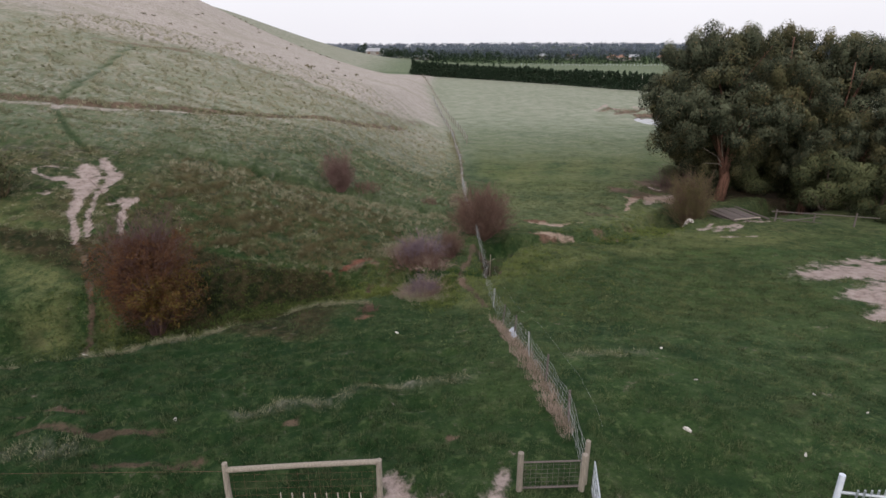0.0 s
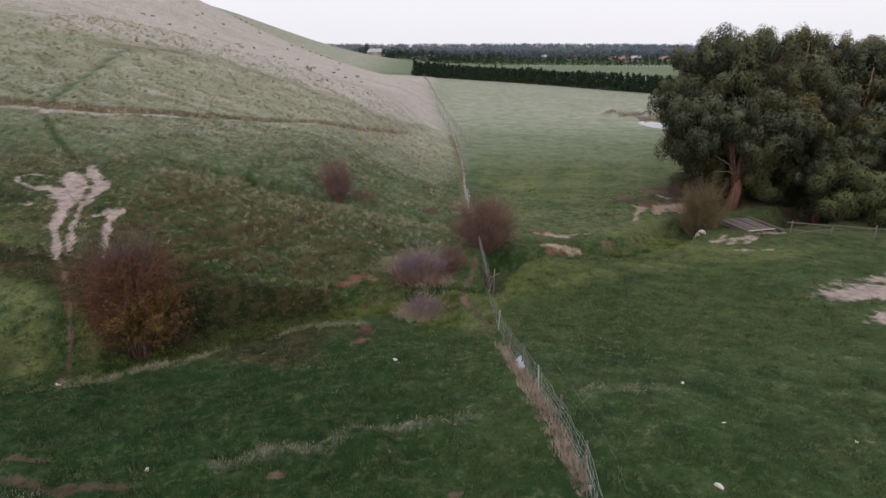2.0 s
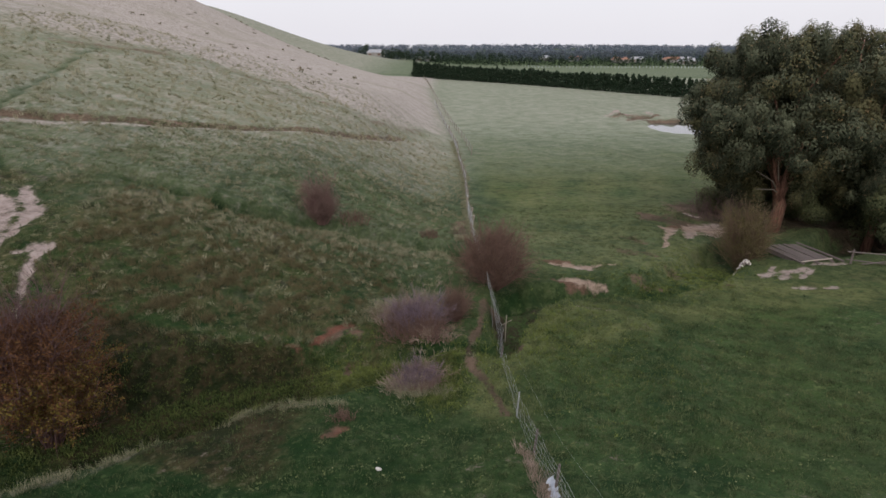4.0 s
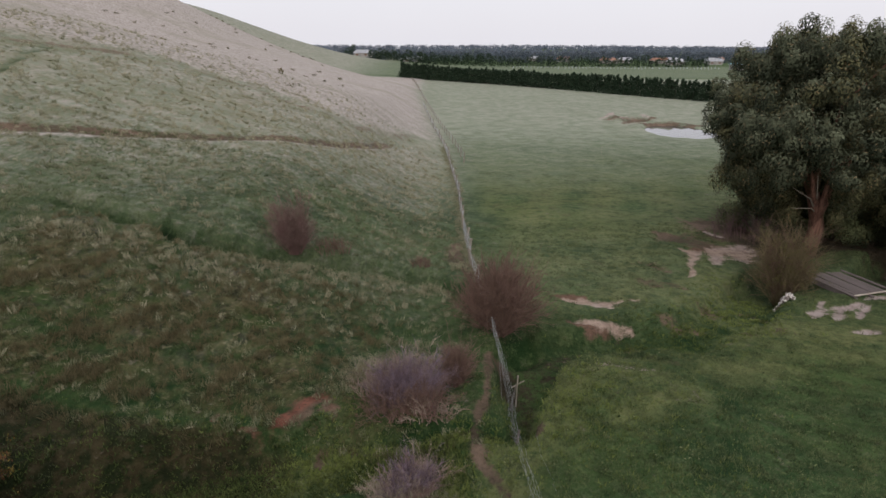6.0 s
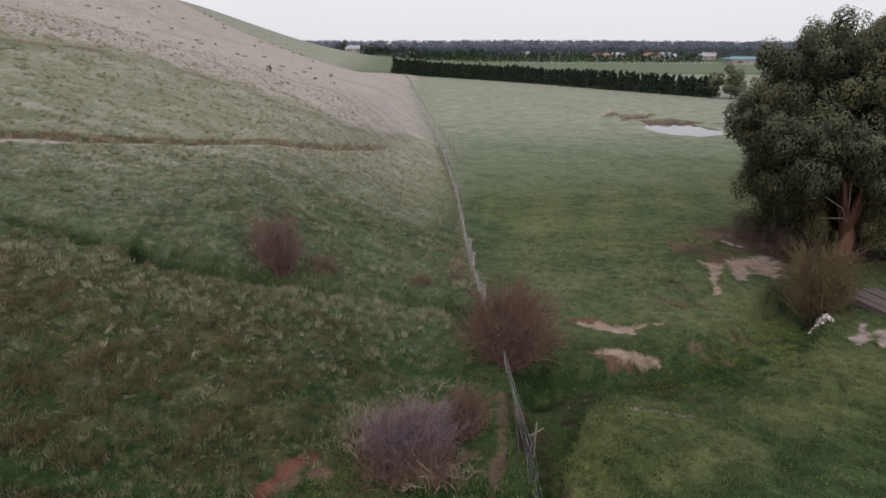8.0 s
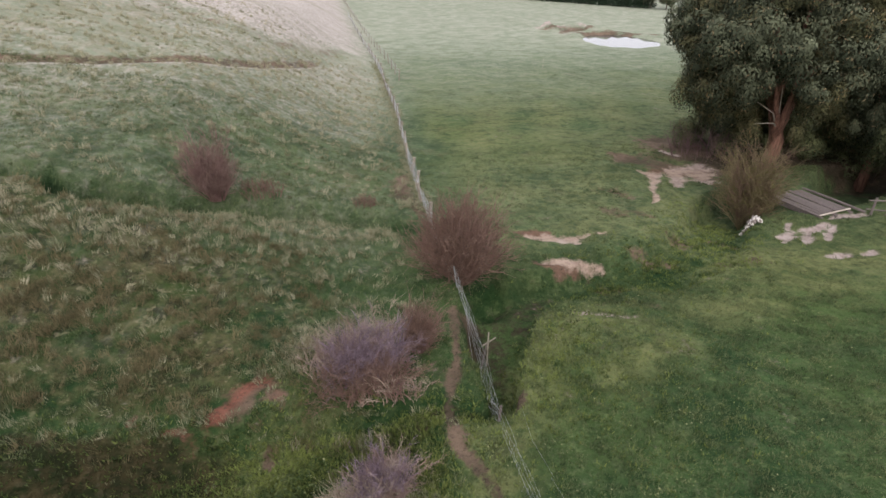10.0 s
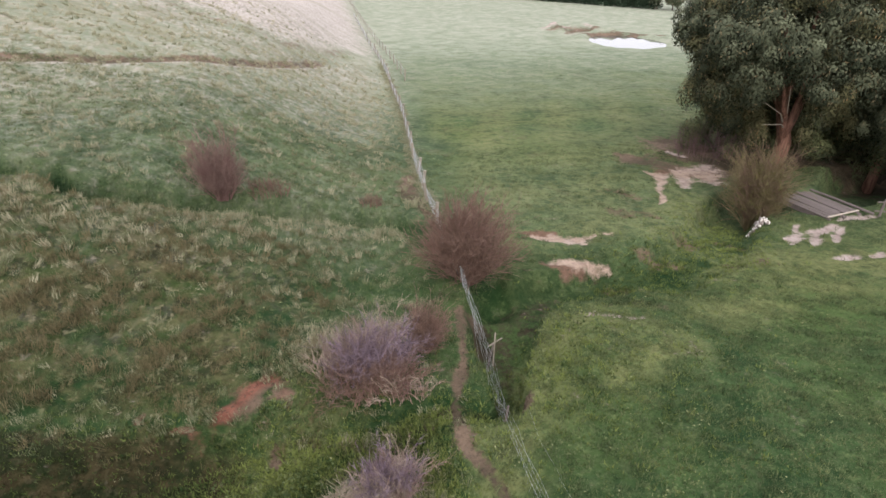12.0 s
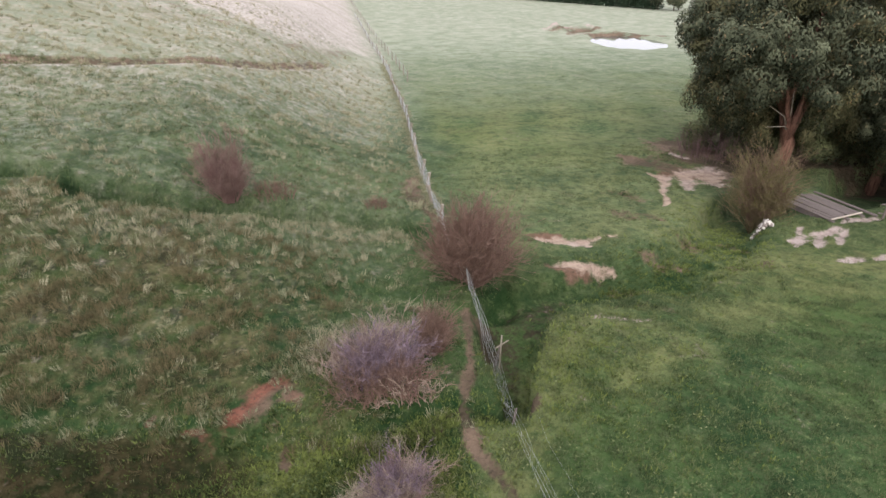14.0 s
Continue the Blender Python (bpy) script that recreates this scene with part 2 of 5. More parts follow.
    green = s.mix(s.ramp(s.math("ADD", bank, s.math("MULTIPLY", s.math("SUBTRACT", s.math("ADD", mid, small), 1.0), 1.0)), 0.2, 0.75), green, rank)
    # dry grass: bleached stalks over brown litter
    straw = s.mix(s.ramp(streak, 0.32, 0.68), (0.215, 0.190, 0.160), (0.480, 0.430, 0.392))
    straw = s.mix(s.ramp(mid, 0.45, 0.7), straw, (0.420, 0.375, 0.338))
    straw = s.mix(s.math("MULTIPLY", s.ramp(s.noise(3.5, 4), 0.46, 0.66), s.math("SUBTRACT", 0.95, dry)), straw, (0.150, 0.118, 0.075))
    straw = s.mix(s.math("MULTIPLY", s.ramp(s.noise(14, 5, stretch=(0.5, 1.6, 1)), 0.50, 0.66), 0.55), straw, (0.260, 0.244, 0.185))
    rag = s.math("MULTIPLY", s.math("MULTIPLY", dry, s.math("SUBTRACT", 1.0, dry)), 4.2)
    lot = s.math("SUBTRACT", s.math("ADD", s.math("MULTIPLY", streak, 0.9), s.math("ADD", small, s.math("MULTIPLY", mid, 0.4))), 1.15)
    edge = s.math("ADD", dry, s.math("MULTIPLY", rag, lot))
    colour = s.mix(s.ramp(edge, 0.0, 1.0), green, straw)
    # worn earth, red clay banks, pale mud
    earth = s.mix(s.ramp(mid, 0.35, 0.65), (0.082, 0.062, 0.042), (0.165, 0.118, 0.084))
    earth = s.mix(s.math("POWER", red, 5.0), earth, s.mix(s.ramp(small, 0.3, 0.7), (0.115, 0.044, 0.030), (0.210, 0.092, 0.064)))
    earth = s.mix(s.ramp(fine, 0.5, 0.72), earth, (0.055, 0.045, 0.030))
    # the shade of gully, trees and furrows is painted into the earth here
    earth = s.mix(shaded, earth, s.mix(s.ramp(small, 0.4, 0.6), (0.016, 0.018, 0.010), (0.038, 0.034, 0.020)))
    edge = s.math("ADD", soil, s.math("MULTIPLY", s.math("SUBTRACT", s.math("ADD", s.math("ADD", small, fine), mid), 1.5), 1.1))
    colour = s.mix(s.ramp(edge, 0.25, 0.85), colour, earth)
    clay = s.mix(s.ramp(small, 0.3, 0.7), (0.300, 0.235, 0.212), (0.450, 0.372, 0.340))
    clay = s.mix(red, clay, s.mix(s.ramp(small, 0.3, 0.7), (0.250, 0.172, 0.125), (0.410, 0.310, 0.235)))
    clay = s.mix(s.math("MULTIPLY", s.ramp(s.noise(0.3, 3), 0.56, 0.68), 0.5), clay, (0.230, 0.165, 0.140))
    clay = s.mix(s.math("MULTIPLY", s.ramp(fine, 0.58, 0.72), 0.35), clay, (0.170, 0.125, 0.105))
    edge = s.math("ADD", mud, s.math("MULTIPLY", s.math("SUBTRACT", s.math("ADD", s.math("ADD", small, fine), mid), 1.5), 1.1))
    colour = s.mix(s.ramp(edge, 0.25, 0.92), colour, clay)
    relief = s.math("ADD", s.math("MULTIPLY", fine, 0.45), s.math("ADD", s.math("ADD", small, s.math("MULTIPLY", tuft, 0.7)), s.math("MULTIPLY", streak, 0.5)))
    s.bump(s.math("MULTIPLY", relief, s.math("SUBTRACT", 1.0, s.math("MULTIPLY", pale, 0.75))), 0.20, 1.0)
    return s.done(colour)


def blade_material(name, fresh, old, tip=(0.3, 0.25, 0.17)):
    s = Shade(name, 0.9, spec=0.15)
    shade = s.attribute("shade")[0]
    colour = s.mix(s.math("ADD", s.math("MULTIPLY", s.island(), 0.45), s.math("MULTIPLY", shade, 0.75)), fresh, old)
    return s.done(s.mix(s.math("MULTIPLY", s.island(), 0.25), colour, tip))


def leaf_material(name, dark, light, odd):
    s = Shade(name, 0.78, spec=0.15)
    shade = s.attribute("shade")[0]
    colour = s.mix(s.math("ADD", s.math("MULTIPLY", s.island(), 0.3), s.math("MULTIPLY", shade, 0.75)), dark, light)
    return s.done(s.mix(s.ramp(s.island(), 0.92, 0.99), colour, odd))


def twig_material(name, a, b, c):
    s = Shade(name, 0.8)
    colour = s.mix(s.island(), a, b)
    return s.done(s.mix(s.ramp(s.noise(0.7), 0.45, 0.65), colour, c))


def bark_material(name, a, b):
    s = Shade(name, 0.85)
    n = s.noise(0.25, 5, stretch=(3, 3, 0.5))
    s.bump(n, 0.03)
    return s.done(s.mix(s.ramp(n, 0.35, 0.65), a, b))


def timber_material(name, a, b):
    s = Shade(name, 0.85)
    n = s.noise(0.12, 5, stretch=(6, 6, 0.6))
    s.bump(n, 0.01)
    colour = s.mix(s.ramp(n, 0.3, 0.7), a, b)
    return s.done(s.mix(s.math("MULTIPLY", s.each(), 0.35), colour, (0.10, 0.085, 0.07)))


def plain_material(name, a, b, size, rough, metal=0.0, relief=0.004):
    s = Shade(name, rough, metal)
    n = s.noise(size, 5)
    s.bump(n, relief)
    return s.done(s.mix(s.ramp(n, 0.35, 0.65), a, b))


M_GROUND = ground_material()
M_GRASS = blade_material("short_grass_blades", (0.014, 0.034, 0.013), (0.122, 0.148, 0.064), (0.20, 0.21, 0.11))
M_TUSSOCK = blade_material("tussock_blades", (0.072, 0.098, 0.038), (0.350, 0.325, 0.222), (0.46, 0.42, 0.31))
M_WEED = blade_material("leafy_weeds", (0.014, 0.038, 0.010), (0.150, 0.185, 0.050), (0.24, 0.25, 0.09))
M_CLOVER = leaf_material("clover_leaves", (0.036, 0.062, 0.022), (0.160, 0.180, 0.074), (0.22, 0.225, 0.115))
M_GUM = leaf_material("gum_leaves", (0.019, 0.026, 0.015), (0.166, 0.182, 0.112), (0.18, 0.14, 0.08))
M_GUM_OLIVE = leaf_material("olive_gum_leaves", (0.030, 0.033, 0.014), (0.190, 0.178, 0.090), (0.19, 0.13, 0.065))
M_WATTLE = leaf_material("wattle_leaves", (0.030, 0.040, 0.019), (0.150, 0.165, 0.078), (0.13, 0.10, 0.04))
M_PINE = leaf_material("pine_needles", (0.012, 0.026, 0.014), (0.036, 0.058, 0.032), (0.04, 0.05, 0.03))
# far woods: distance haze is painted into these bluish, paler leaf colours
M_WOOD_FAR = leaf_material("hazed_far_foliage", (0.050, 0.064, 0.080), (0.085, 0.104, 0.124), (0.11, 0.11, 0.10))
M_WOOD_HORIZON = leaf_material("hazed_horizon_foliage", (0.105, 0.128, 0.168), (0.145, 0.168, 0.205), (0.17, 0.18, 0.2))
M_AUTUMN = leaf_material("autumn_leaves", (0.066, 0.031, 0.016), (0.178, 0.082, 0.034), (0.16, 0.10, 0.032))
M_AUTUMN_GOLD = leaf_material("yellowing_leaves", (0.085, 0.066, 0.016), (0.225, 0.170, 0.040), (0.14, 0.065, 0.02))
M_BARK = bark_material("gum_bark", (0.095, 0.045, 0.033), (0.215, 0.112, 0.080))
M_BARK_DARK = bark_material("dark_bark", (0.06, 0.045, 0.035), (0.12, 0.09, 0.07))
M_DEADWOOD = bark_material("bleached_deadwood", (0.36, 0.30, 0.25), (0.52, 0.46, 0.40))
M_TWIG_BROWN = twig_material("russet_twigs", (0.110, 0.066, 0.052), (0.230, 0.150, 0.115), (0.160, 0.094, 0.074))
M_TWIG_PURPLE = twig_material("mauve_canes", (0.096, 0.066, 0.088), (0.300, 0.230, 0.272), (0.205, 0.135, 0.115))
M_TWIG_DARK = twig_material("dark_mauve_twigs", (0.085, 0.052, 0.052), (0.150, 0.095, 0.095), (0.110, 0.062, 0.060))
M_TWIG_OLIVE = twig_material("olive_twigs", (0.115, 0.090, 0.045), (0.195, 0.155, 0.085), (0.130, 0.080, 0.060))
M_TWIG_RED = twig_material("dull_red_twigs", (0.125, 0.076, 0.066), (0.270, 0.180, 0.155), (0.185, 0.110, 0.098))
M_TWIG_STRAW = twig_material("bleached_canes", (0.240, 0.180, 0.140), (0.420, 0.340, 0.275), (0.220, 0.140, 0.115))
M_OLIVE_LEAF = leaf_material("yellow_olive_leaves", (0.060, 0.062, 0.018), (0.190, 0.180, 0.062), (0.16, 0.10, 0.05))
M_DEAD_GRASS = blade_material("dead_pinkish_grass", (0.150, 0.110, 0.080), (0.440, 0.345, 0.285), (0.50, 0.42, 0.36))
M_TUSSOCK_BROWN = blade_material("brown_tussock_blades", (0.050, 0.062, 0.024), (0.165, 0.132, 0.072), (0.27, 0.215, 0.135))
M_TIMBER = timber_material("weathered_timber", (0.22, 0.19, 0.155), (0.38, 0.335, 0.28))
M_DECK = timber_material("grey_deck_timber", (0.105, 0.086, 0.082), (0.195, 0.162, 0.154))
M_STEEL = plain_material("galvanised_steel", (0.42, 0.45, 0.48), (0.58, 0.61, 0.64), 0.2, 0.45, 0.7)
M_WIRE = plain_material("weathered_wire", (0.34, 0.35, 0.36), (0.48, 0.49, 0.50), 0.3, 0.55, 0.3)
M_RUST = plain_material("rusted_steel", (0.12, 0.06, 0.04), (0.22, 0.13, 0.09), 0.1, 0.8, 0.3)
M_STONE = plain_material("pale_rubble", (0.15, 0.125, 0.11), (0.33, 0.285, 0.26), 0.25, 0.9, 0, 0.03)
M_STONE_PALE = plain_material("white_pebble", (0.50, 0.46, 0.42), (0.70, 0.66, 0.62), 0.25, 0.9, 0, 0.01)
M_PLASTIC = plain_material("white_plastic", (0.55, 0.60, 0.70), (0.70, 0.74, 0.82), 0.3, 0.4)
M_CONCRETE = plain_material("pale_wall", (0.25, 0.24, 0.23), (0.34, 0.325, 0.305), 2.0, 0.9)
M_TILE = plain_material("terracotta_roof", (0.25, 0.13, 0.09), (0.33, 0.19, 0.14), 2.0, 0.85)
M_TIN = plain_material("pale_tin_roof", (0.28, 0.29, 0.31), (0.38, 0.39, 0.41), 3.0, 0.6)
M_TEAL = plain_material("teal_tin_roof", (0.10, 0.22, 0.26), (0.16, 0.29, 0.33), 3.0, 0.6)
M_WATER = Shade("still_water", 0.03, spec=0.5).done((0.08, 0.08, 0.075))

# ---- building helpers ----
def mesh_object(name, verts, faces, material, parent=None, label="", smooth_faces=False, shade=None, normals=None):
    me = bpy.data.meshes.new(name)
    verts = np.asarray(verts, np.float32).reshape(-1, 3)
    faces = np.asarray(faces, np.int32)
    me.vertices.add(len(verts))
    me.vertices.foreach_set("co", verts.ravel())
    me.loops.add(faces.size)
    me.loops.foreach_set("vertex_index", faces.ravel())
    me.polygons.add(len(faces))
    me.polygons.foreach_set("loop_start", np.arange(0, faces.size, faces.shape[1], dtype=np.int32))
    if smooth_faces:
        me.polygons.foreach_set("use_smooth", np.ones(len(faces), bool))
    if shade is not None:
        colour = np.ones((len(verts), 4), np.float32)
        colour[:, :3] = np.asarray(shade, np.float32)[:, None]
        me.color_attributes.new("shade", "FLOAT_COLOR", "POINT").data.foreach_set("color", colour.ravel())
    me.update(calc_edges=True)
    if normals is not None:
        me.polygons.foreach_set("use_smooth", np.ones(len(faces), bool))
        me.normals_split_custom_set_from_vertices(normals.tolist())
    me.materials.append(material)
    ob = new(name, me)
    ob.parent = parent
    if label:
        ob["label"] = label
    return ob


def part(name, bm, material, parent=None, label="", smooth_faces=False):
    me = bpy.data.meshes.new(name)
    bm.to_mesh(me)
    bm.free()
    me.materials.append(material)
    if smooth_faces:
        me.polygons.foreach_set("use_smooth", np.ones(len(me.polygons), bool))
    ob = new(name, me)
    ob.parent = parent
    if label:
        ob["label"] = label
    return ob


def thing(name, x, y, z, label, category, group="", kind="", turn=0.0):
    ob = new(name)
    ob.matrix_basis = pose(x, y, z, 0, 0, turn)
    return tagged(ob, label, category, group, kind)


def stand(x, y):
    return float(height(x, y))


def tubes(p, q, r0, r1, sides=3):
    """Prisms from points p to points q, all in one list of vertices and quads."""
    p, q = np.asarray(p, float).reshape(-1, 3), np.asarray(q, float).reshape(-1, 3)
    n = len(p)
    r0, r1 = np.broadcast_to(r0, n), np.broadcast_to(r1, n)
    d = q - p
    d /= np.maximum(np.linalg.norm(d, axis=1, keepdims=True), 1e-9)
    ref = np.where(np.abs(d[:, 2:3]) < 0.9, [[0, 0, 1.0]], [[1.0, 0, 0]])
    a = np.cross(d, ref)
    a /= np.linalg.norm(a, axis=1, keepdims=True)
    b = np.cross(d, a)
    ang = np.arange(sides) * 2 * np.pi / sides
    ring = np.cos(ang)[None, :, None] * a[:, None] + np.sin(ang)[None, :, None] * b[:, None]
    v = np.concatenate([p[:, None] + ring * r0[:, None, None], q[:, None] + ring * r1[:, None, None]], 1)
    i = np.arange(sides)
    j = (i + 1) % sides
    f = np.stack([i, j, j + sides, i + sides], 1)
    return v.reshape(-1, 3), (f[None] + (np.arange(n) * 2 * sides)[:, None, None]).reshape(-1, 4)


def limb(points, radii, sides=7):
    """One tapered tube through points, capped."""
    points = [Vector(p) for p in points]
    bm = bmesh.new()
    rings = []
    for k, p in enumerate(points):
        d = (points[min(k + 1, len(points) - 1)] - points[max(k - 1, 0)]).normalized()
        a = d.orthogonal().normalized() if not rings else (rings[-1][1] - d * rings[-1][1].dot(d)).normalized()
        b = d.cross(a)
        rings.append(([bm.verts.new(p + radii[k] * (a * math.cos(t) + b * math.sin(t))) for t in (i * 2 * math.pi / sides for i in range(sides))], a))
    for (u, _), (v, _) in zip(rings, rings[1:]):
        for i in range(sides):
            bm.faces.new((u[i], u[(i + 1) % sides], v[(i + 1) % sides], v[i]))
    bm.faces.new(rings[0][0][::-1])
    bm.faces.new(rings[-1][0])
    return bm


def box(sx, sy, sz, m=Matrix(), bevel=0.008):
    bm = bmesh.new()
    bmesh.ops.create_cube(bm, size=1, matrix=Matrix.Diagonal((sx, sy, sz, 1)))
    if bevel:
        bmesh.ops.bevel(bm, geom=bm.edges[:], offset=bevel, segments=1, affect="EDGES")
    bm.transform(m)
    return bm


# ---- ground: one sheet from under the camera to the horizon ----
def spread(lo, hi, step, far_lo, far_hi, grow):
    mid = np.arange(lo, hi, step)
    out, d, v = [], step, hi
    while v < far_hi:
        out.append(v)
        d *= grow
        v += d
    back, d, v = [], step, lo - step
    while v > far_lo:
        back.append(v)
        d *= grow
        v -= d
    return np.concatenate([back[::-1], mid, out])


GX, GY = spread(-24, 21, 0.17, -3200, 3200, 1.05), spread(8, 50, 0.17, -250, 4600, 1.03)
X, Y = np.meshgrid(GX, GY)
Z = height(X, Y)

def strokes(rows, seed):
    """Patches of bare earth: each runs from one end to the other, widest in the middle, a little bent."""
    dice = random.Random(seed)
    lines = []
    for x0, y0, x1, y1, w in rows:
        bend, taper = dice.uniform(-0.12, 0.12), (0.35, 0.75, 1.0, 0.8, 0.4)
        line = []
        for i, k in enumerate(taper):
            f, off = i / 4, (bend * math.sin(math.pi * i / 4) + dice.uniform(-0.07, 0.07))
            line.append((x0 + f * (x1 - x0) - off * (y1 - y0), y0 + f * (y1 - y0) + off * (x1 - x0), w * k * dice.uniform(0.75, 1.2)))
        lines.append(line)
    return lines


# wet mud: the slide on the hill, the yard, the creek's bend, the tree, the near bank, the pond
MUD_LINES = strokes([
    (-20.8, 32.0, -18.8, 28.5, 0.85), (-20.5, 30.2, -19.0, 30.6, 0.5), (-17.1, 27.8, -15.9, 28.25, 0.45), (-16.8, 28.4, -16.0, 26.9, 0.34), (-21.0, 28.3, -20.2, 28.4, 0.2),
    (16.2, 22.8, 25, 22.6, 2.9), (16.8, 20.6, 26, 20.2, 2.8), (15.6, 18.5, 24, 18.6, 1.3),
    (5.5, 35.0, 8.3, 34.7, 0.40), (6.7, 34.6, 7.6, 34.3, 0.3), (8.7, 35.2, 9.1, 34.6, 0.2), (14.2, 42.6, 13.3, 39.2, 0.36), (15.0, 42.2, 13.9, 40.2, 0.3), (13.2, 39.0, 12.6, 37.7, 0.16),
    (17.0, 46.1, 17.9, 44.8, 0.3), (17.3, 34.7, 15.6, 32.9, 0.26), (18.9, 34.4, 17.2, 34.0, 0.24), (17.6, 33.8, 16.6, 32.5, 0.26),
    (18.9, 34.0, 17.7, 32.7, 0.2), (16.2, 31.3, 17.5, 31.5, 0.26), (17.7, 31.1, 18.5, 31.6, 0.18), (19.3, 34.6, 21.4, 34.7, 0.25), (5.2, 28.6, 7.2, 27.95, 0.10),
    (-1.1, 9.4, -0.7, 8.0, 0.4), (1.3, 9.4, 0.8, 8.0, 0.32), (34.5, 128.3, 46, 124.2, 2.2), (36, 121.8, 40, 120.6, 1.3)], 5)
SLIDE = [[(-18.75, 28.3, 0.28), (-18.25, 26.6, 0.20), (-17.5, 25.4, 0.17), (-16.95, 24.5, 0.12)], [(-18.1, 28.6, 0.15), (-17.55, 26.8, 0.16), (-17.0, 25.6, 0.12), (-16.6, 24.9, 0.06)],
         [(-20.4, 33.4, 0.24), (-19.5, 32.3, 0.38), (-18.6, 31.5, 0.42), (-18.3, 30.3, 0.34), (-18.0, 28.8, 0.16)], [(-16.0, 26.9, 0.2), (-15.4, 25.6, 0.13), (-14.9, 24.4, 0.09), (-14.6, 23.6, 0.07)],
         [(-22.9, 31.05, 0.12), (-22.4, 30.5, 0.13), (-21.7, 30.2, 0.15), (-20.9, 30.2, 0.3)], [(-22.9, 31.1, 0.09), (-22.2, 31.6, 0.12), (-21.4, 31.7, 0.1)]]
CLAY = [[(16.2, 42.5, 0.5), (15.6, 41.2, 0.55), (14.9, 39.7, 0.3)], [(18.0, 43.1, 0.5), (17.4, 41.9, 0.9), (16.8, 40.5, 0.6)], [(16.2, 42.5, 0.5), (17.4, 42.1, 0.9)],
        [(5.6, 32.75, 0.14), (6.4, 32.65, 0.22), (7.2, 32.5, 0.26), (7.9, 32.4, 0.12)]]
MUD_LINES += SLIDE + CLAY
TRENCH = [(-16.9, 24.5, 0.08), (-16.2, 23.7, 0.09), (-15.4, 22.5, 0.10), (-14.8, 21.6, 0.12), (-14.4, 20.9, 0.11), (-14.2, 20.0, 0.12), (-13.8, 18.7, 0.12)]
FURROWS = [[(-10.2, 11.2, 0.08), (-8.0, 10.8, 0.12), (-6.6, 11.0, 0.08)], [(-8.6, 9.8, 0.07), (-6.8, 9.7, 0.11), (-5.2, 9.8, 0.07)], [(-11, 12, 0.06), (-9, 11.7, 0.09)]]
FENCE_PATH = [(1.7, 29.8, 0.22), (1.54, 28.3, 0.14), (1.37, 27.05, 0.15), (1.05, 25.9, 0.16), (0.85, 25.3, 0.15), (0.82, 24.5, 0.15), (0.92, 23.8, 0.16), (1.22, 23.3, 0.17), (1.4, 22.7, 0.16), (1.8, 20.8, 0.12)]
SOIL_LINES = FURROWS + [FENCE_PATH, TRENCH, [(18.2, 47.6, 1.4), (19.2, 45.6, 1.6), (19.4, 43.6, 1.4), (19.3, 41.6, 1.0)]] + strokes([
    (-4.9, 25.2, -4.0, 26.5, 0.48), (-3.9, 26.8, -3.2, 25.7, 0.26), (-5.9, 25.25, -5.2, 25.05, 0.13), (-6.8, 25.5, -6.4, 25.35, 0.08), (-3.66, 25.1, -3.5, 24.4, 0.13), (36.5, 120.2, 53, 117.6, 2.2), (33.5, 126.2, 43, 122.6, 1.6),
    (2.55, 24.8, 2.85, 25.6, 0.22), (3.7, 29.5, 4.3, 29.2, 0.16), (17.5, 45.5, 20, 43, 1.4),
    (18, 43, 34, 40, 2.8), (14, 46, 17.5, 40.5, 1.25), (5.2, 32.8, 6.9, 32.3, 0.34), (5.2, 35.4, 6.6, 35.1, 0.3),
    (2.3, 30.2, 2.5, 28.6, 0.4), (-3.4, 19.8, -2.9, 20.3, 0.3), (1.5, 37.5, 1.6, 44, 0.45), (-3.8, 11.4, -3.5, 11.5, 0.13),
    (0, 10.8, 0.3, 10.9, 0.12)], 8)
FAINT_LINES = strokes([(13.3, 34.5, 14.4, 33.8, 0.5), (12.3, 32.0, 13.6, 31.0, 0.4), (9.9, 37.7, 10.7, 36.4, 0.5), (10.9, 37.0, 11.6, 36.0, 0.45), (9.4, 33.2, 10.8, 32.5, 0.45), (6.2, 29.0, 8.1, 28.5, 0.3), (7.0, 32.3, 8.4, 31.0, 0.4),
    (17.0, 48.0, 19.0, 42.5, 2.2), (15.0, 44.5, 17.5, 43.5, 0.8), (10.5, 40.0, 11.8, 38.6, 0.5), (11.6, 34.4, 12.6, 33.6, 0.5)], 9)
DARK_CLAY = [[(-3.6, 26.6, 0.6), (-3.2, 25.5, 0.6)], [(4.5, 35.2, 1.6), (9.5, 35.2, 1.6)], [(5.2, 32.4, 1.2), (8.6, 32.2, 1.2)], [(12.6, 38.5, 1.2), (14.5, 42.4, 1.2), (17, 41.5, 1.5)]]
RED_LINES = [[(-5.0, 25.1, 0.5), (-3.9, 26.6, 0.5)], [(-6.9, 25.4, 0.3), (-5.1, 25.0, 0.3)],  [(-3.6, 19.8, 0.5), (-2.8, 20.3, 0.5)], [(17.6, 36.8, 0.8), (18.6, 36.6, 0.8)]]
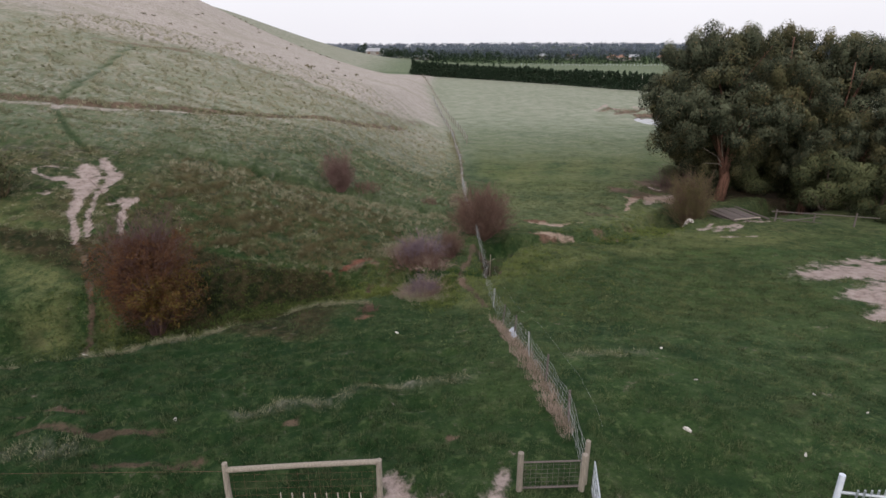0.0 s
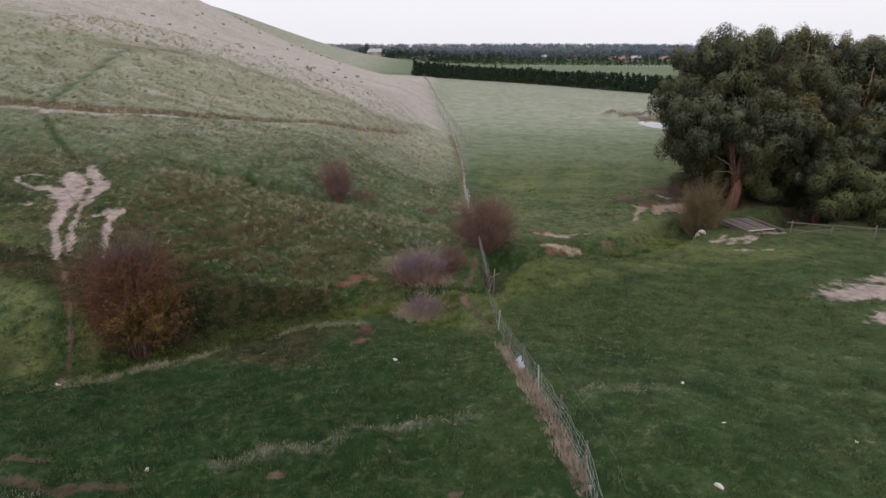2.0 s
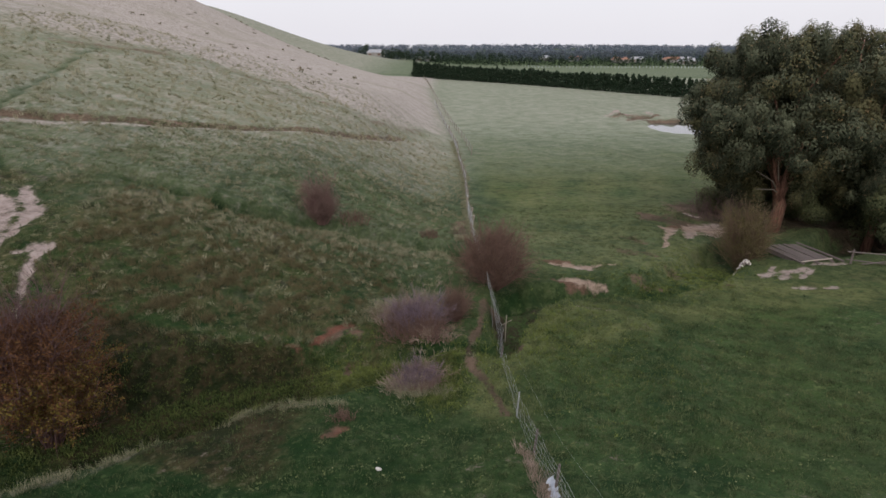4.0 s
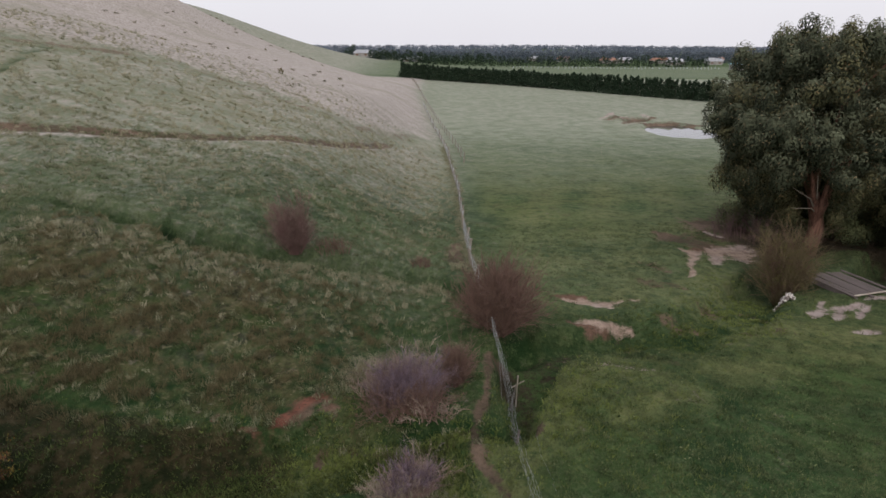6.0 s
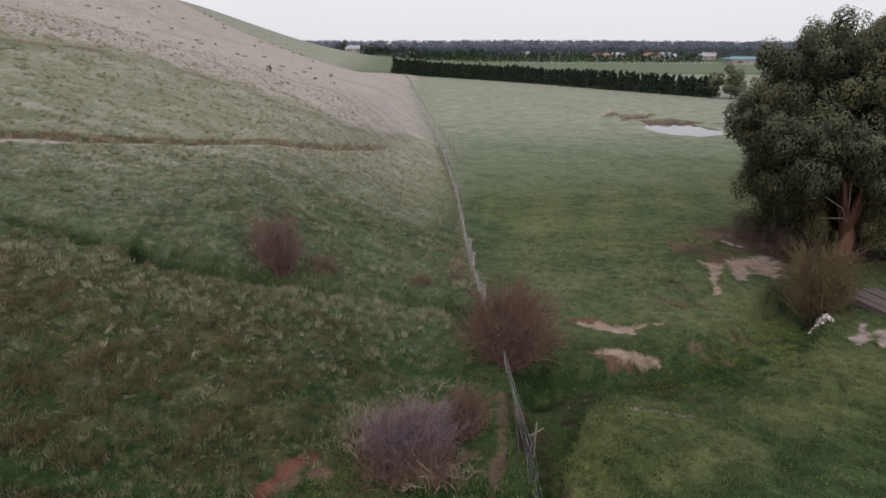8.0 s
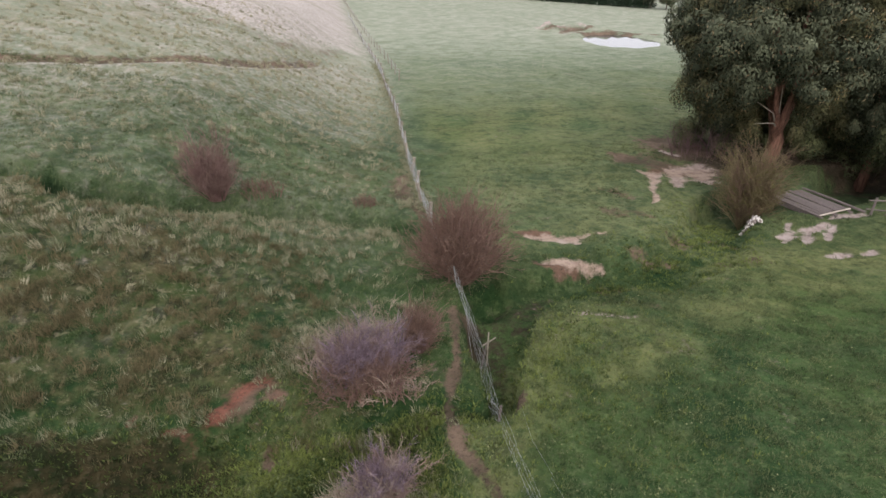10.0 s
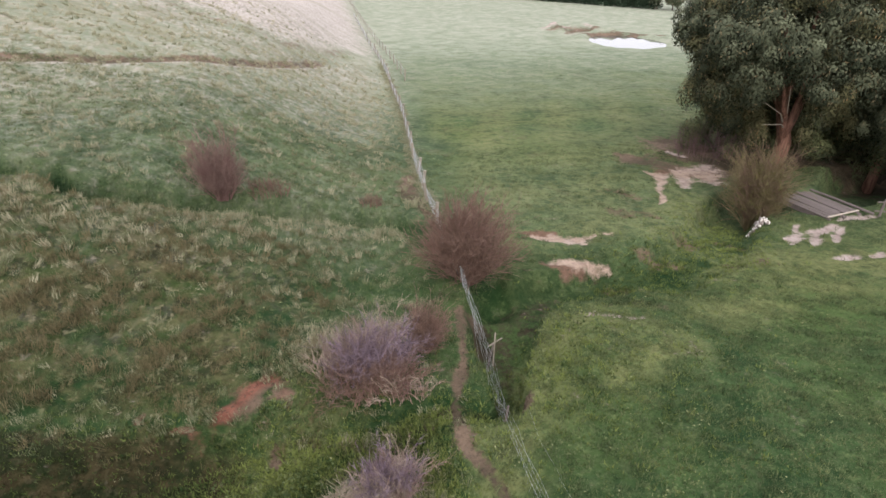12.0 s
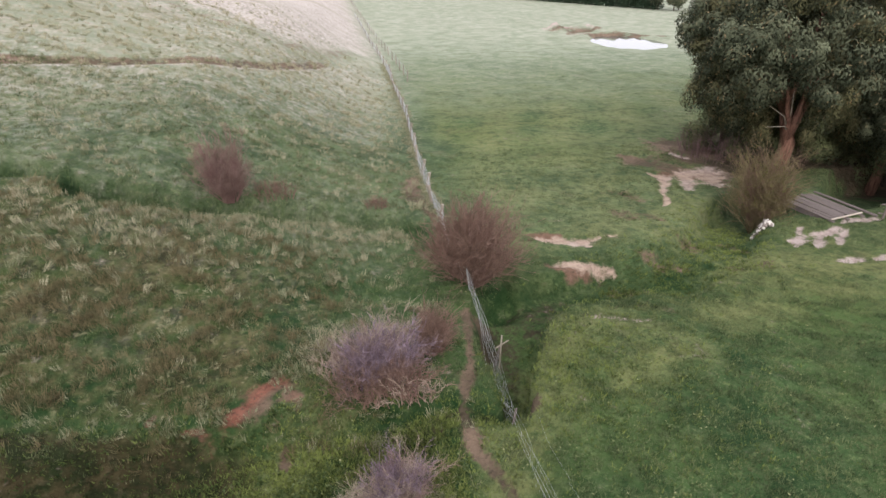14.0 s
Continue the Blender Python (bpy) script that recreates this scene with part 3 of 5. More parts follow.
DRY_LINES = [
    [(-5.2, 11.9, 0.15), (-3.3, 12.4, 0.22), (-2.3, 13.4, 0.25), (0.6, 13.9, 0.3)], [(4.1, 14.9, 0.3), (6.0, 15.0, 0.35)], [(-9.8, 10.2, 0.2), (-8.1, 10.1, 0.25)],
    [(2.9, 10.8, 0.14), (2.75, 13, 0.22), (2.45, 15.6, 0.25), (2.2, 17.6, 0.16)], [(-8.6, 47.0, 0.4), (-7.3, 48.3, 0.6), (-6.2, 51.5, 0.5), (-4.2, 56, 0.4)],
    [(-28, 16.2, 0.2), (-12.5, 16.4, 0.15), (-9.9, 17.9, 0.15), (-7.6, 20.2, 0.12)],
]
DRY_LINES += [[(1.9, 36, 0.3), (1.5, 43, 0.35), (1.7, 60, 0.45), (1.1, 88, 0.7), (-1.4, 129, 1.0), (-4.9, 180, 1.4)]]
GOLD_LINES = [[(1.3, 23.9, 0.35), (2.3, 24.1, 0.4), (2.9, 25.0, 0.6), (3.4, 26.2, 0.8), (4.2, 27.3, 1.0), (5.2, 28.0, 1.0), (6.6, 27.8, 0.7)], [(5.4, 25.6, 0.5), (7.4, 26.4, 0.6)], [(9.4, 28.2, 0.8), (11.6, 28.8, 0.7)], [(12.6, 30.5, 1.0), (14.5, 29, 0.9)], [(-2.8, 25.0, 0.8), (-4.0, 24.0, 0.8)], [(-21, 26.5, 1.5), (-18.5, 24, 1.5), (-16.6, 21.6, 1.2), (-15.4, 19.6, 0.8)], [(-13.9, 21.0, 0.5), (-13.2, 19.6, 0.5)], [(1.4, 21.5, 0.8), (1.6, 24, 0.5)],
              [(11, 35, 1.5), (14, 37.5, 1.6)], [(13, 31.5, 2), (18, 30.5, 2)]]
TRACK = [(-33, 40.2), (-27.9, 42), (-23.5, 44.1), (-19, 46.5), (-16.3, 48.5), (-13.8, 50.8), (-10, 55.2), (-6.6, 63.4), (-4.6, 72), (-2.5, 82)]
HILL_PATH = [(-31, 60), (-29.6, 52), (-28.3, 44), (-28.0, 41.9), (-27.3, 40.6), (-25.2, 38.1), (-23, 35.6), (-21.1, 33.9)]
UPPER_TRACK = [(-34, 58), (-30.2, 62.2), (-26, 65.8), (-20.8, 68), (-16.5, 68.6), (-11.5, 66.8), (-8.4, 68.2), (-5.4, 75), (-2.5, 88)]


def marks(lines, x, y, soft=0.6):
    """How far a place lies inside a set of ragged strokes: 1 well inside, 0 well outside."""
    total = np.zeros(np.shape(x))
    rag = 0.24 * wave(x, y, 0.9, 21) + 0.30 * wave(x, y, 2.3, 22)
    for line in lines:
        d, w = along(line, x, y)
        total = np.maximum(total, np.clip(0.5 + (w * (1 + rag) - d) / (2 * soft * np.minimum(w, 1.2)), 0, 1))
    return total


def dryness(x, y):
    left = smooth(3.5, -4.5, x - np.interp(y, [0, 88, 180], [2, 1.2, -5]))
    above = y - np.interp(x, [-120, -34, -30.2, -26, -20.8, -16.5, -11.5, -8.4, -5.4, -2.5, 2], [90, 58, 62.2, 65.8, 68, 68.6, 66.8, 68.2, 75, 88, 95]) + 1.2 * wave(x, y, 12, 12)
    hill = left * (0.10 * smooth(25, 29, y) + 0.06 * smooth(30, 34, y) + 0.16 * smooth(34, 44, y - 9 * smooth(-16, -3, x)) + 0.14 * smooth(50, 66, y) + 0.34 * smooth(-3, 6, above) + 0.22 * smooth(0, 45, above))
    d = along(UPPER_TRACK, x, y)[0]
    hill = hill - 0.18 * left * smooth(3.0, 0.8, d)
    right = (1 - left) * (0.12 * smooth(48, 75, y) + 0.12 * smooth(80, 140, y))
    return np.clip(np.maximum(hill + right, 0.27 * marks(DRY_LINES, x, y, 0.95)), 0, 1) * np.where(y > 290, 0.4 * smooth(-15, -60, x), 1)


def paleness(x, y):
    over = smooth(3.5, -3.5, x - np.interp(y, [0, 88, 180], [2, 1.2, -5]))
    plain = (1 - over) * (0.10 * smooth(30, 38, y) + 0.24 * smooth(44, 86, y) + 0.62 * smooth(60, 124, y)) + over * (0.15 * smooth(30, 38, y) + 0.62 * smooth(34, 54, y - 9 * smooth(-16, -3, x)) + 0.25 * smooth(60, 110, y))
    plain = plain - 0.10 * np.exp(-((y - 54 - 0.3 * x + 2 * wave(x, y, 14, 64)) / 4.5) ** 2) * smooth(-8, 2, x)
    plain = plain - 0.12 * smooth(-0.2, 0.9, wave(x * 0.6, y, 21, 65)) * smooth(2, 7, x) * smooth(36, 44, y) * smooth(125, 95, y)
    plain = plain * (1 - 0.3 * over * smooth(-15, -7, x) * smooth(75, 58, y))
    return np.clip(plain, 0, 1) * smooth(310, 290, y) + (0.45 + 0.4 * smooth(-20, -60, x)) * smooth(300, 320, y) * smooth(540, 480, y)


def mud_at(x, y):
    return marks(MUD_LINES, x, y, 0.7)


cover = np.zeros((*X.shape, 4), np.float32)
cover[..., 0] = dryness(X, Y)
cover[..., 1] = mud_at(X, Y)
cover[..., 2] = np.maximum(np.maximum(marks(SOIL_LINES, X, Y, 0.7), 0.74 * marks(FAINT_LINES, X, Y, 1.2)), 0.8 * smooth(0.6, 0.2, along([(a, b + 0.5) for a, b in TRACK], X, Y)[0]) * smooth(-3, -6, X))
bed, bed_w, _ = along(CREEK, X, Y)
cover[..., 2] = np.maximum(cover[..., 2], np.maximum(0.5 * smooth(0.7, 0.3, bed / bed_w) * smooth(-4, 0, X) * smooth(7, 4, X), 0.3 * smooth(0.9, 0.5, bed / bed_w) * smooth(1.6, 2.1, X) * smooth(6, 4.5, X)))
sward = smooth(2.5, 5, X) * smooth(27, 36, Y) * smooth(95, 55, Y)
cover[..., 3] = np.maximum(marks(GOLD_LINES, X, Y, 0.9), sward * (0.62 + 0.3 * wave(X, Y, 6, 68)) * (1 - 0.9 * np.exp(-(bed / 2.6) ** 2) * smooth(4, 7, X)))
cover[..., 2] = np.maximum(cover[..., 2], (0.46 + 0.18 * wave(X, Y, 5, 63)) * smooth(1.0, 0.3, along(UPPER_TRACK, X, Y)[0]))
path_d = along(HILL_PATH, X, Y)[0]
cover[..., 0] *= 0.3 + 0.7 * smooth(0.1, 0.4, path_d)
cover[..., 0] = np.maximum(cover[..., 0], 0.7 * smooth(1.1, 0.3, along([(a, b - 0.6) for a, b in TRACK], X, Y)[0]) * smooth(-3, -6, X))
Z = Z - 0.22 * smooth(0.9, 0.2, along(TRACK, X, Y)[0]) - 0.14 * smooth(0.4, 0.1, path_d) - 0.12 * smooth(2.0, 0.5, along(UPPER_TRACK, X, Y)[0])
Z = Z - 0.10 * np.clip(cover[..., 1] * 1.4, 0, 1) - 0.06 * np.clip(cover[..., 2], 0, 1)
tone = np.ones((*X.shape, 4), np.float32)
ditch_d, ditch_w, _ = along(DITCH, X, Y)
# ditch floor: greener grass, with the ditch's shade put into a darker tone
lush_shade = smooth(1.0, 0.4, ditch_d / ditch_w) * (0.75 + 0.2 * smooth(-8, -10, X))
cover[..., 0] *= 1 - 0.85 * lush_shade
tone[..., 0] = paleness(X, Y) * (1 - 0.8 * lush_shade) * (0.35 + 0.65 * smooth(0.05, 0.35, path_d))
# gully bed: damp earth, with the shade of the cut in its tone
tone[..., 2] = 0.85 * smooth(0.95, 0.5, bed / bed_w) * smooth(-1, 1.5, X) * smooth(7, 4.5, X)
tone[..., 3] = np.maximum(smooth(32, 16, Y) * np.maximum(0.08 + 0.84 * smooth(5, -3, X), 0.6 * smooth(18, 10, Y) * (1 - 0.5 * smooth(5, 9, X))), 0.5 * smooth(42, 32, Y) * smooth(3, -2, X))
tone[..., 3] = np.maximum(tone[..., 3], 0.95 * np.exp(-(bed / 1.5) ** 2) * smooth(2.4, 0.5, X))
# creek by the gums: ranker grass, its shade put into a darker tone
tone[..., 3] = np.maximum(tone[..., 3], (0.72 + 0.35 * wave(X, Y, 2.4, 69)) * np.exp(-(bed / 2.0) ** 2) * smooth(3, 5, X))
tone[..., 3] *= 1 - 0.8 * cover[..., 3]
tone[..., 3] = np.maximum(tone[..., 3], np.maximum(lush_shade, 0.8 * smooth(0.35, 0.1, path_d)))
# under the gums: dark leaf litter, with the crowns' shade in its tone
tone[..., 2] = np.maximum(tone[..., 2], 0.65 * marks([[(19.5, 43, 1.6), (22, 41.5, 2.4), (26, 40, 2.5), (34, 40, 3)]], X, Y, 0.9))
# furrows: the shadow in their hollows is put into the soil's tone
tone[..., 2] = np.maximum(tone[..., 2], 0.7 * marks(FURROWS, X, Y, 2.0))
tone[..., 1] = np.maximum(marks(RED_LINES, X, Y, 0.8), 0.8 * marks(DARK_CLAY, X, Y, 0.8))

growth = np.zeros((*X.shape, 4), np.float32)
growth[..., 1] = smooth(-3.2, -5.5, X) * smooth(18, 20, Y + 0.4 * (X + 8)) * smooth(25.6, 24.6, Y) * smooth(-34, -20, X)
growth[..., 0] = np.maximum(growth[..., 1], smooth(1.5, -7, X + 0.5 * (Y - 30)) * smooth(24.6, 26.5, Y) * smooth(37.5, 33.5, Y) * (0.62 + 0.2 * wave(X, Y, 5, 67)))
growth[..., 2] = smooth(2.5, -1.5, X) * smooth(30, 38, Y) * smooth(110, 70, Y)
rows_n, cols_n = X.shape
idx = np.arange(rows_n * cols_n).reshape(rows_n, cols_n)
quads = np.stack([idx[:-1, :-1], idx[:-1, 1:], idx[1:, 1:], idx[1:, :-1]], -1).reshape(-1, 4)
ground = mesh_object("ground", np.stack([X, Y, Z], -1), quads, M_GROUND, smooth_faces=True)
ground.data.color_attributes.new("cover", "FLOAT_COLOR", "POINT").data.foreach_set("color", cover.ravel())
ground.data.color_attributes.new("tone", "FLOAT_COLOR", "POINT").data.foreach_set("color", tone.ravel())
ground.data.color_attributes.new("growth", "FLOAT_COLOR", "POINT").data.foreach_set("color", growth.ravel())
tagged(ground, "hilly green pasture with straw slopes and bare mud patches", "pasture", kind="structure")

ang = np.linspace(0, 2 * np.pi, 72, endpoint=False)
wv = [(POND[0], POND[1], WATER)] + [(POND[0] + POND[2] * 1.25 * math.cos(a), POND[1] + POND[3] * 1.25 * math.sin(a), WATER) for a in ang]
wf = [(0, 1 + i, 1 + (i + 1) % 72) for i in range(72)]
tagged(mesh_object("water", wv, wf, M_WATER), "still farm dam reflecting the white sky", "pond", kind="structure")

# ---- plants ----
def leaf_cloud(rng, centres, radii, each, length, width, droop=0.5, inner=0.6, tones=None, lay=0.0, heart=None):
    """Leaves, four corners each, in rounded clumps: vertices, quads and a tone for each vertex, with light on the clump
    tops painted in; with the heart of a crown, their soft normals too.
    """
    centres, radii = np.asarray(centres, float), np.asarray(radii, float)
    n = len(centres) * each
    c, r = np.repeat(centres, each, 0), np.repeat(radii, each, 0)
    d = rng.normal(size=(n, 3))
    d[:, 2] += 0.25
    d /= np.linalg.norm(d, axis=1, keepdims=True)
    p = c + d * r * rng.uniform(inner, 1.0, (n, 1)) ** 0.7
    axis = rng.normal(size=(n, 3)) + 0.5 * d
    axis[:, 2] -= droop * 1.6
    axis -= lay * (axis * d).sum(1, keepdims=True) * d
    axis /= np.linalg.norm(axis, axis=1, keepdims=True)
    side = np.cross(axis, d + (0.6 - 0.35 * lay) * rng.normal(size=(n, 3)))
    side /= np.maximum(np.linalg.norm(side, axis=1, keepdims=True), 1e-6)
    l, w = length * rng.uniform(0.6, 1.3, (n, 1)), width * rng.uniform(0.7, 1.3, (n, 1))
    v = np.stack([p - axis * l * 0.5, p + side * w * 0.5, p + axis * l * 0.5, p - side * w * 0.5], 1)
    # leaves facing up get a lighter tone: top light painted into the colour
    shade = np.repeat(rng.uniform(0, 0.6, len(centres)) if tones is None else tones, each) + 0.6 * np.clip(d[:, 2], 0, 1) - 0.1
    if heart is None:
        return v.reshape(-1, 3), np.arange(n * 4).reshape(-1, 4), np.repeat(shade, 4)
    away = p - heart
    bend = d + 0.35 * away / np.linalg.norm(away, axis=1, keepdims=True) + 0.22 * rng.normal(size=(n, 3))
    bend /= np.linalg.norm(bend, axis=1, keepdims=True)
    return v.reshape(-1, 3), np.arange(n * 4).reshape(-1, 4), np.repeat(shade, 4), np.repeat(bend, 4, 0)


def twigs(rng, spread_x, spread_y, tall, stems, kids, subs, thick=0.016, base=0.25, lean=0.0, uneven=0.0, arch=0.0, stray=0.75):
    """A bare shrub: segments (from, to, radius, radius) of stems, and of the twigs on them."""
    def grow(p, d, length, steps, r, bend, up):
        out, here = [], p
        for k in range(steps):
            d = d + bend * rng.normal(size=d.shape)
            d[:, 2] += up
            d /= np.linalg.norm(d, axis=1, keepdims=True)
            nxt = here + d * (length / steps)[:, None]
            out.append((here, nxt, r * (1 - k / (steps + 0.5)), r * (1 - (k + 1) / (steps + 0.5)), d))
            here = nxt
        return out

    a = rng.uniform(0, 6.283, stems)
    f = np.sqrt(rng.uniform(0, 1, stems))
    root = np.stack([base * spread_x * f * np.cos(a), base * spread_y * f * np.sin(a), np.full(stems, -0.08)], 1)
    goal = np.stack([spread_x * f * np.cos(a), spread_y * f * np.sin(a), tall * np.sqrt(np.maximum(0.08, 1 - 0.85 * f * f)) * rng.uniform(0.75, 1.05, stems)], 1)
    goal[:, 0] += lean
    goal[:, 2] *= 1 + 0.9 * arch
    goal[:, 2] *= rng.uniform(1 - 2.2 * arch, 1, stems)
    lobe = 1 + uneven * (np.sin(2 * a + 1.1) + np.sin(3 * a + 2.3) + np.sin(5 * a)) / 2
    goal *= (lobe * rng.uniform(1 - uneven, 1 + 0.5 * uneven, stems))[:, None]
    d = goal - root
    length = np.linalg.norm(d, axis=1)
    main = grow(root, d / length[:, None], length, 4, np.full(stems, thick), 0.12, 0.03 - arch)
    fine = []
    parents = main
    for count, share, radius in ((kids, 0.30, 0.55), (subs, 0.15, 0.34)):
        children = []
        for here, nxt, r0, r1, dd in parents[1:] if count == kids else parents:
            m = len(here)
            i = rng.randint(0, m, max(1, m * count // max(1, len(parents) - (1 if count == kids else 0))))
            t = rng.uniform(0, 1, (len(i), 1))
            p = here[i] + t * (nxt[i] - here[i])
            q = dd[i] + stray * rng.normal(size=(len(i), 3))
            q[:, 2] = q[:, 2] * 0.8 + 0.12
            q /= np.linalg.norm(q, axis=1, keepdims=True)
            children += grow(p, q, share * tall * rng.uniform(0.5, 1.2, len(i)), 2, np.full(len(i), thick * radius), 0.22, 0.04)
        fine += children
        parents = children
    pack = lambda segs: [np.concatenate([s[k] for s in segs]) for k in range(4)]
    return pack(main), pack(fine)


def shrub(x, y, name, label, category, size, material, counts, seed, thick=0.016, leaves=None, turn=0.0, base=0.25, lean=0.0, sink=0.0, uneven=0.0, arch=0.0, stray=0.75):
    rng = np.random.RandomState(seed)
    top = thing(name, x, y, stand(x, y) - sink, label, category, turn=turn)
    main, fine = twigs(rng, *size, *counts, thick=thick, base=base, lean=lean, uneven=uneven, arch=arch, stray=stray)
    (va, fa), (vb, fb) = tubes(*main, sides=4), tubes(*fine, sides=3)
    for k in np.argsort(-rng.uniform(size=counts[0]))[:7]:
        line = [main[0][k + j * counts[0]] for j in range(4)] + [main[1][k + 3 * counts[0]]]
        part("stem", limb(line, [thick * 2.2, thick * 1.9, thick * 1.5, thick * 1.1, thick * 0.6], 6), material, top)
    tagged(mesh_object("branchwork", np.concatenate([va, vb]), np.concatenate([fa, fb + len(va)]), material, top), kind="stuff")
    for leaf_name, mat, n, low, high, length, side in leaves or ():
        k = rng.randint(0, len(fine[1]), n)
        tip = fine[1][k]
        tip = tip[(tip[:, 2] > low * size[2]) & (tip[:, 2] < high * size[2]) & (tip[:, 0] > side)]
        v, f, s = leaf_cloud(rng, tip, np.full((len(tip), 1), 0.16), 5, length, length * 0.6, 0.2, 0.1)
        mesh_object(leaf_name, v, f, mat, top, shade=s)
    return top


def gum_tree(x, y, tall, reach, seed, label, low=0.2, lean=(0, 0), each=330, olive=0.27, clumps=60, trunk=0.42, dead=False, bare=False, stems=(), curtain=()):
    """curtain: (across, towards the paddock, height) of boughs that hang low. stems: (across, low, high) of upright stems showing through gaps in the side of the crown that faces the paddock."""
    rng = np.random.RandomState(seed)
    z0 = stand(x, y) - 0.15
    top = thing("gum_tree", x, y, z0, label, "tree", "gum trees along the creek")
    crown_c = np.array([lean[0], lean[1], tall * (0.5 + low / 2)])
    crown_r = np.array([reach, reach, tall * (0.5 - low / 2)])
    centres, radii, bough_of, boughs = [], [], [], []
    while len(boughs) < max(8, clumps // 6):
        d = rng.normal(size=3)
        d /= np.linalg.norm(d)
        k = 2.15 if d[2] > 0 else 3.2
        d /= (np.abs(d) ** k).sum() ** (1 / k)
        c = crown_c + d * (crown_r - 0.9) * rng.uniform(0.35, 1.0) ** 0.35
        if d[2] < -0.2:
            c[:2] = crown_c[:2] + (c[:2] - crown_c[:2]) * 0.78
        if bare and math.hypot(c[0] + 0.9, c[1] + 1.4) < 1.6 and c[2] < 0.38 * tall:
            continue
        boughs.append(c)
        wide = rng.uniform(0.8, 1.35)
        for _ in range(6):
            e = rng.normal(size=3)
            e[2] = abs(e[2]) * 0.9 - 0.35
            e /= np.linalg.norm(e)
            r = rng.uniform(0.45, 0.75) * (0.72 + 0.04 * reach)
            p = c + e * (wide, wide, wide * 0.8)
            p[2] = min(p[2], tall - r * 0.6)
            centres.append(p)
            radii.append([r * 0.9, r * 0.9, r * 1.35])
            bough_of.append(len(boughs) - 1)
    for _ in range(clumps * 3 // 4):
        d = rng.normal(size=3)
        p = crown_c + d / np.linalg.norm(d) * (crown_r - 0.7) * rng.uniform(0.3, 1.0) ** 0.6
        if bare and math.hypot(p[0] + 0.9, p[1] + 1.4) < 1.6 and p[2] < 0.38 * tall:
            continue
        r = rng.uniform(0.6, 1.1)
        centres.append(p)
        radii.append([r, r, r * 0.8])
        bough_of.append(rng.randint(len(boughs)))
    for k, p in enumerate(centres):
        out = math.sqrt((((np.array(p) - crown_c) / crown_r) ** 2).sum())
        if out > 1.0 and p[2] > crown_c[2]:
            centres[k] = crown_c + (np.array(p) - crown_c) / out
    face = np.array([-x, 9 - y]) / math.hypot(x, 9 - y)
    across = np.array([-face[1], face[0]])
    for u, w, h in curtain:
        for _ in range(5):
            r = rng.uniform(0.5, 0.8)
            centres.append(np.array([*(u * across + w * face), h]) + rng.normal(size=3) * (0.45, 0.45, 0.6))
            radii.append([r, r, r * 1.4])
            bough_of.append(rng.randint(len(boughs)))
    for u, lo, hi in stems:
        open_side = [k for k, p in enumerate(centres) if not (abs(np.dot(p[:2], across) - u) < 0.4 and np.dot(p[:2], face) > 0.2 * reach and lo < p[2] / tall < hi)]
        centres, radii, bough_of = [[seq[k] for k in open_side] for seq in (centres, radii, bough_of)]
    clumps = len(centres)
    # trunk and limbs reach to clumps
    fork = tall * rng.uniform(0.24, 0.32)
    base_pts = [(0, 0, -0.2), (rng.normal() * 0.1, rng.normal() * 0.1, fork * 0.5), (0.2 * lean[0] + rng.normal() * 0.1, 0.2 * lean[1], fork)]
    part("trunk", limb(base_pts, [trunk * 1.25, trunk, trunk * 0.85], 10), M_BARK, top, smooth_faces=True)
    order = sorted(range(clumps), key=lambda k: centres[k][2])
    for k in order[clumps // 3::max(1, clumps // 8)]:
        g = Vector(centres[k])
        start = Vector(base_pts[2])
        mid = start.lerp(g, 0.5) + Vector((rng.normal() * 0.3, rng.normal() * 0.3, 0.25 * (g - start).length * 0.5))
        part("limb", limb([start - Vector((0, 0, 0.2)), start.lerp(mid, 0.55), mid, g], [trunk * 0.5, trunk * 0.36, trunk * 0.22, 0.03], 7), M_BARK, top, smooth_faces=True)
    if bare:
        for e in ((-1.3, -0.6, 5.6), (-0.3, -0.9, 6.4), (0.7, -0.5, 6.8), (1.5, 0.2, 5.8)):
            part("limb", limb([(0, 0, fork * 0.45), (e[0] * 0.30, e[1] * 0.5, fork * 0.9), (e[0] * 0.6, e[1] * 0.8, e[2] * 0.7), e], [trunk * 0.62, trunk * 0.5, trunk * 0.34, 0.06], 8), M_BARK, top, smooth_faces=True)
    for u, lo, hi in stems:
        foot, top_out = Vector(base_pts[2]), 0.45 * reach * face + u * across
        mid = Vector((top_out[0] * 0.8, top_out[1] * 0.8, lo * tall))
        part("limb", limb([foot, mid, (*top_out, (lo * 0.4 + hi * 0.6) * tall), (*(top_out * 0.95), (hi + 0.05) * tall)], [trunk * 0.3, trunk * 0.17, trunk * 0.12, 0.03], 7), M_BARK, top, smooth_faces=True)
    if dead:
        for a, b in (((-0.9, -0.6, 3.5), (-2.2, -0.9, 4.2)), ((-0.8, -0.7, 3.0), (-2.1, -1.0, 3.1)), ((-0.6, -0.6, 3.8), (-1.0, -0.9, 4.9))):
            part("dead_branch", limb([(-0.1, -0.1, 2.6), a, b], [0.07, 0.032, 0.012], 6), M_TIMBER, top, "bleached dead branch", True)
    mixed = (rng.uniform(size=len(boughs)) < olive)[bough_of]
    centres, radii = np.array(centres), np.array(radii)
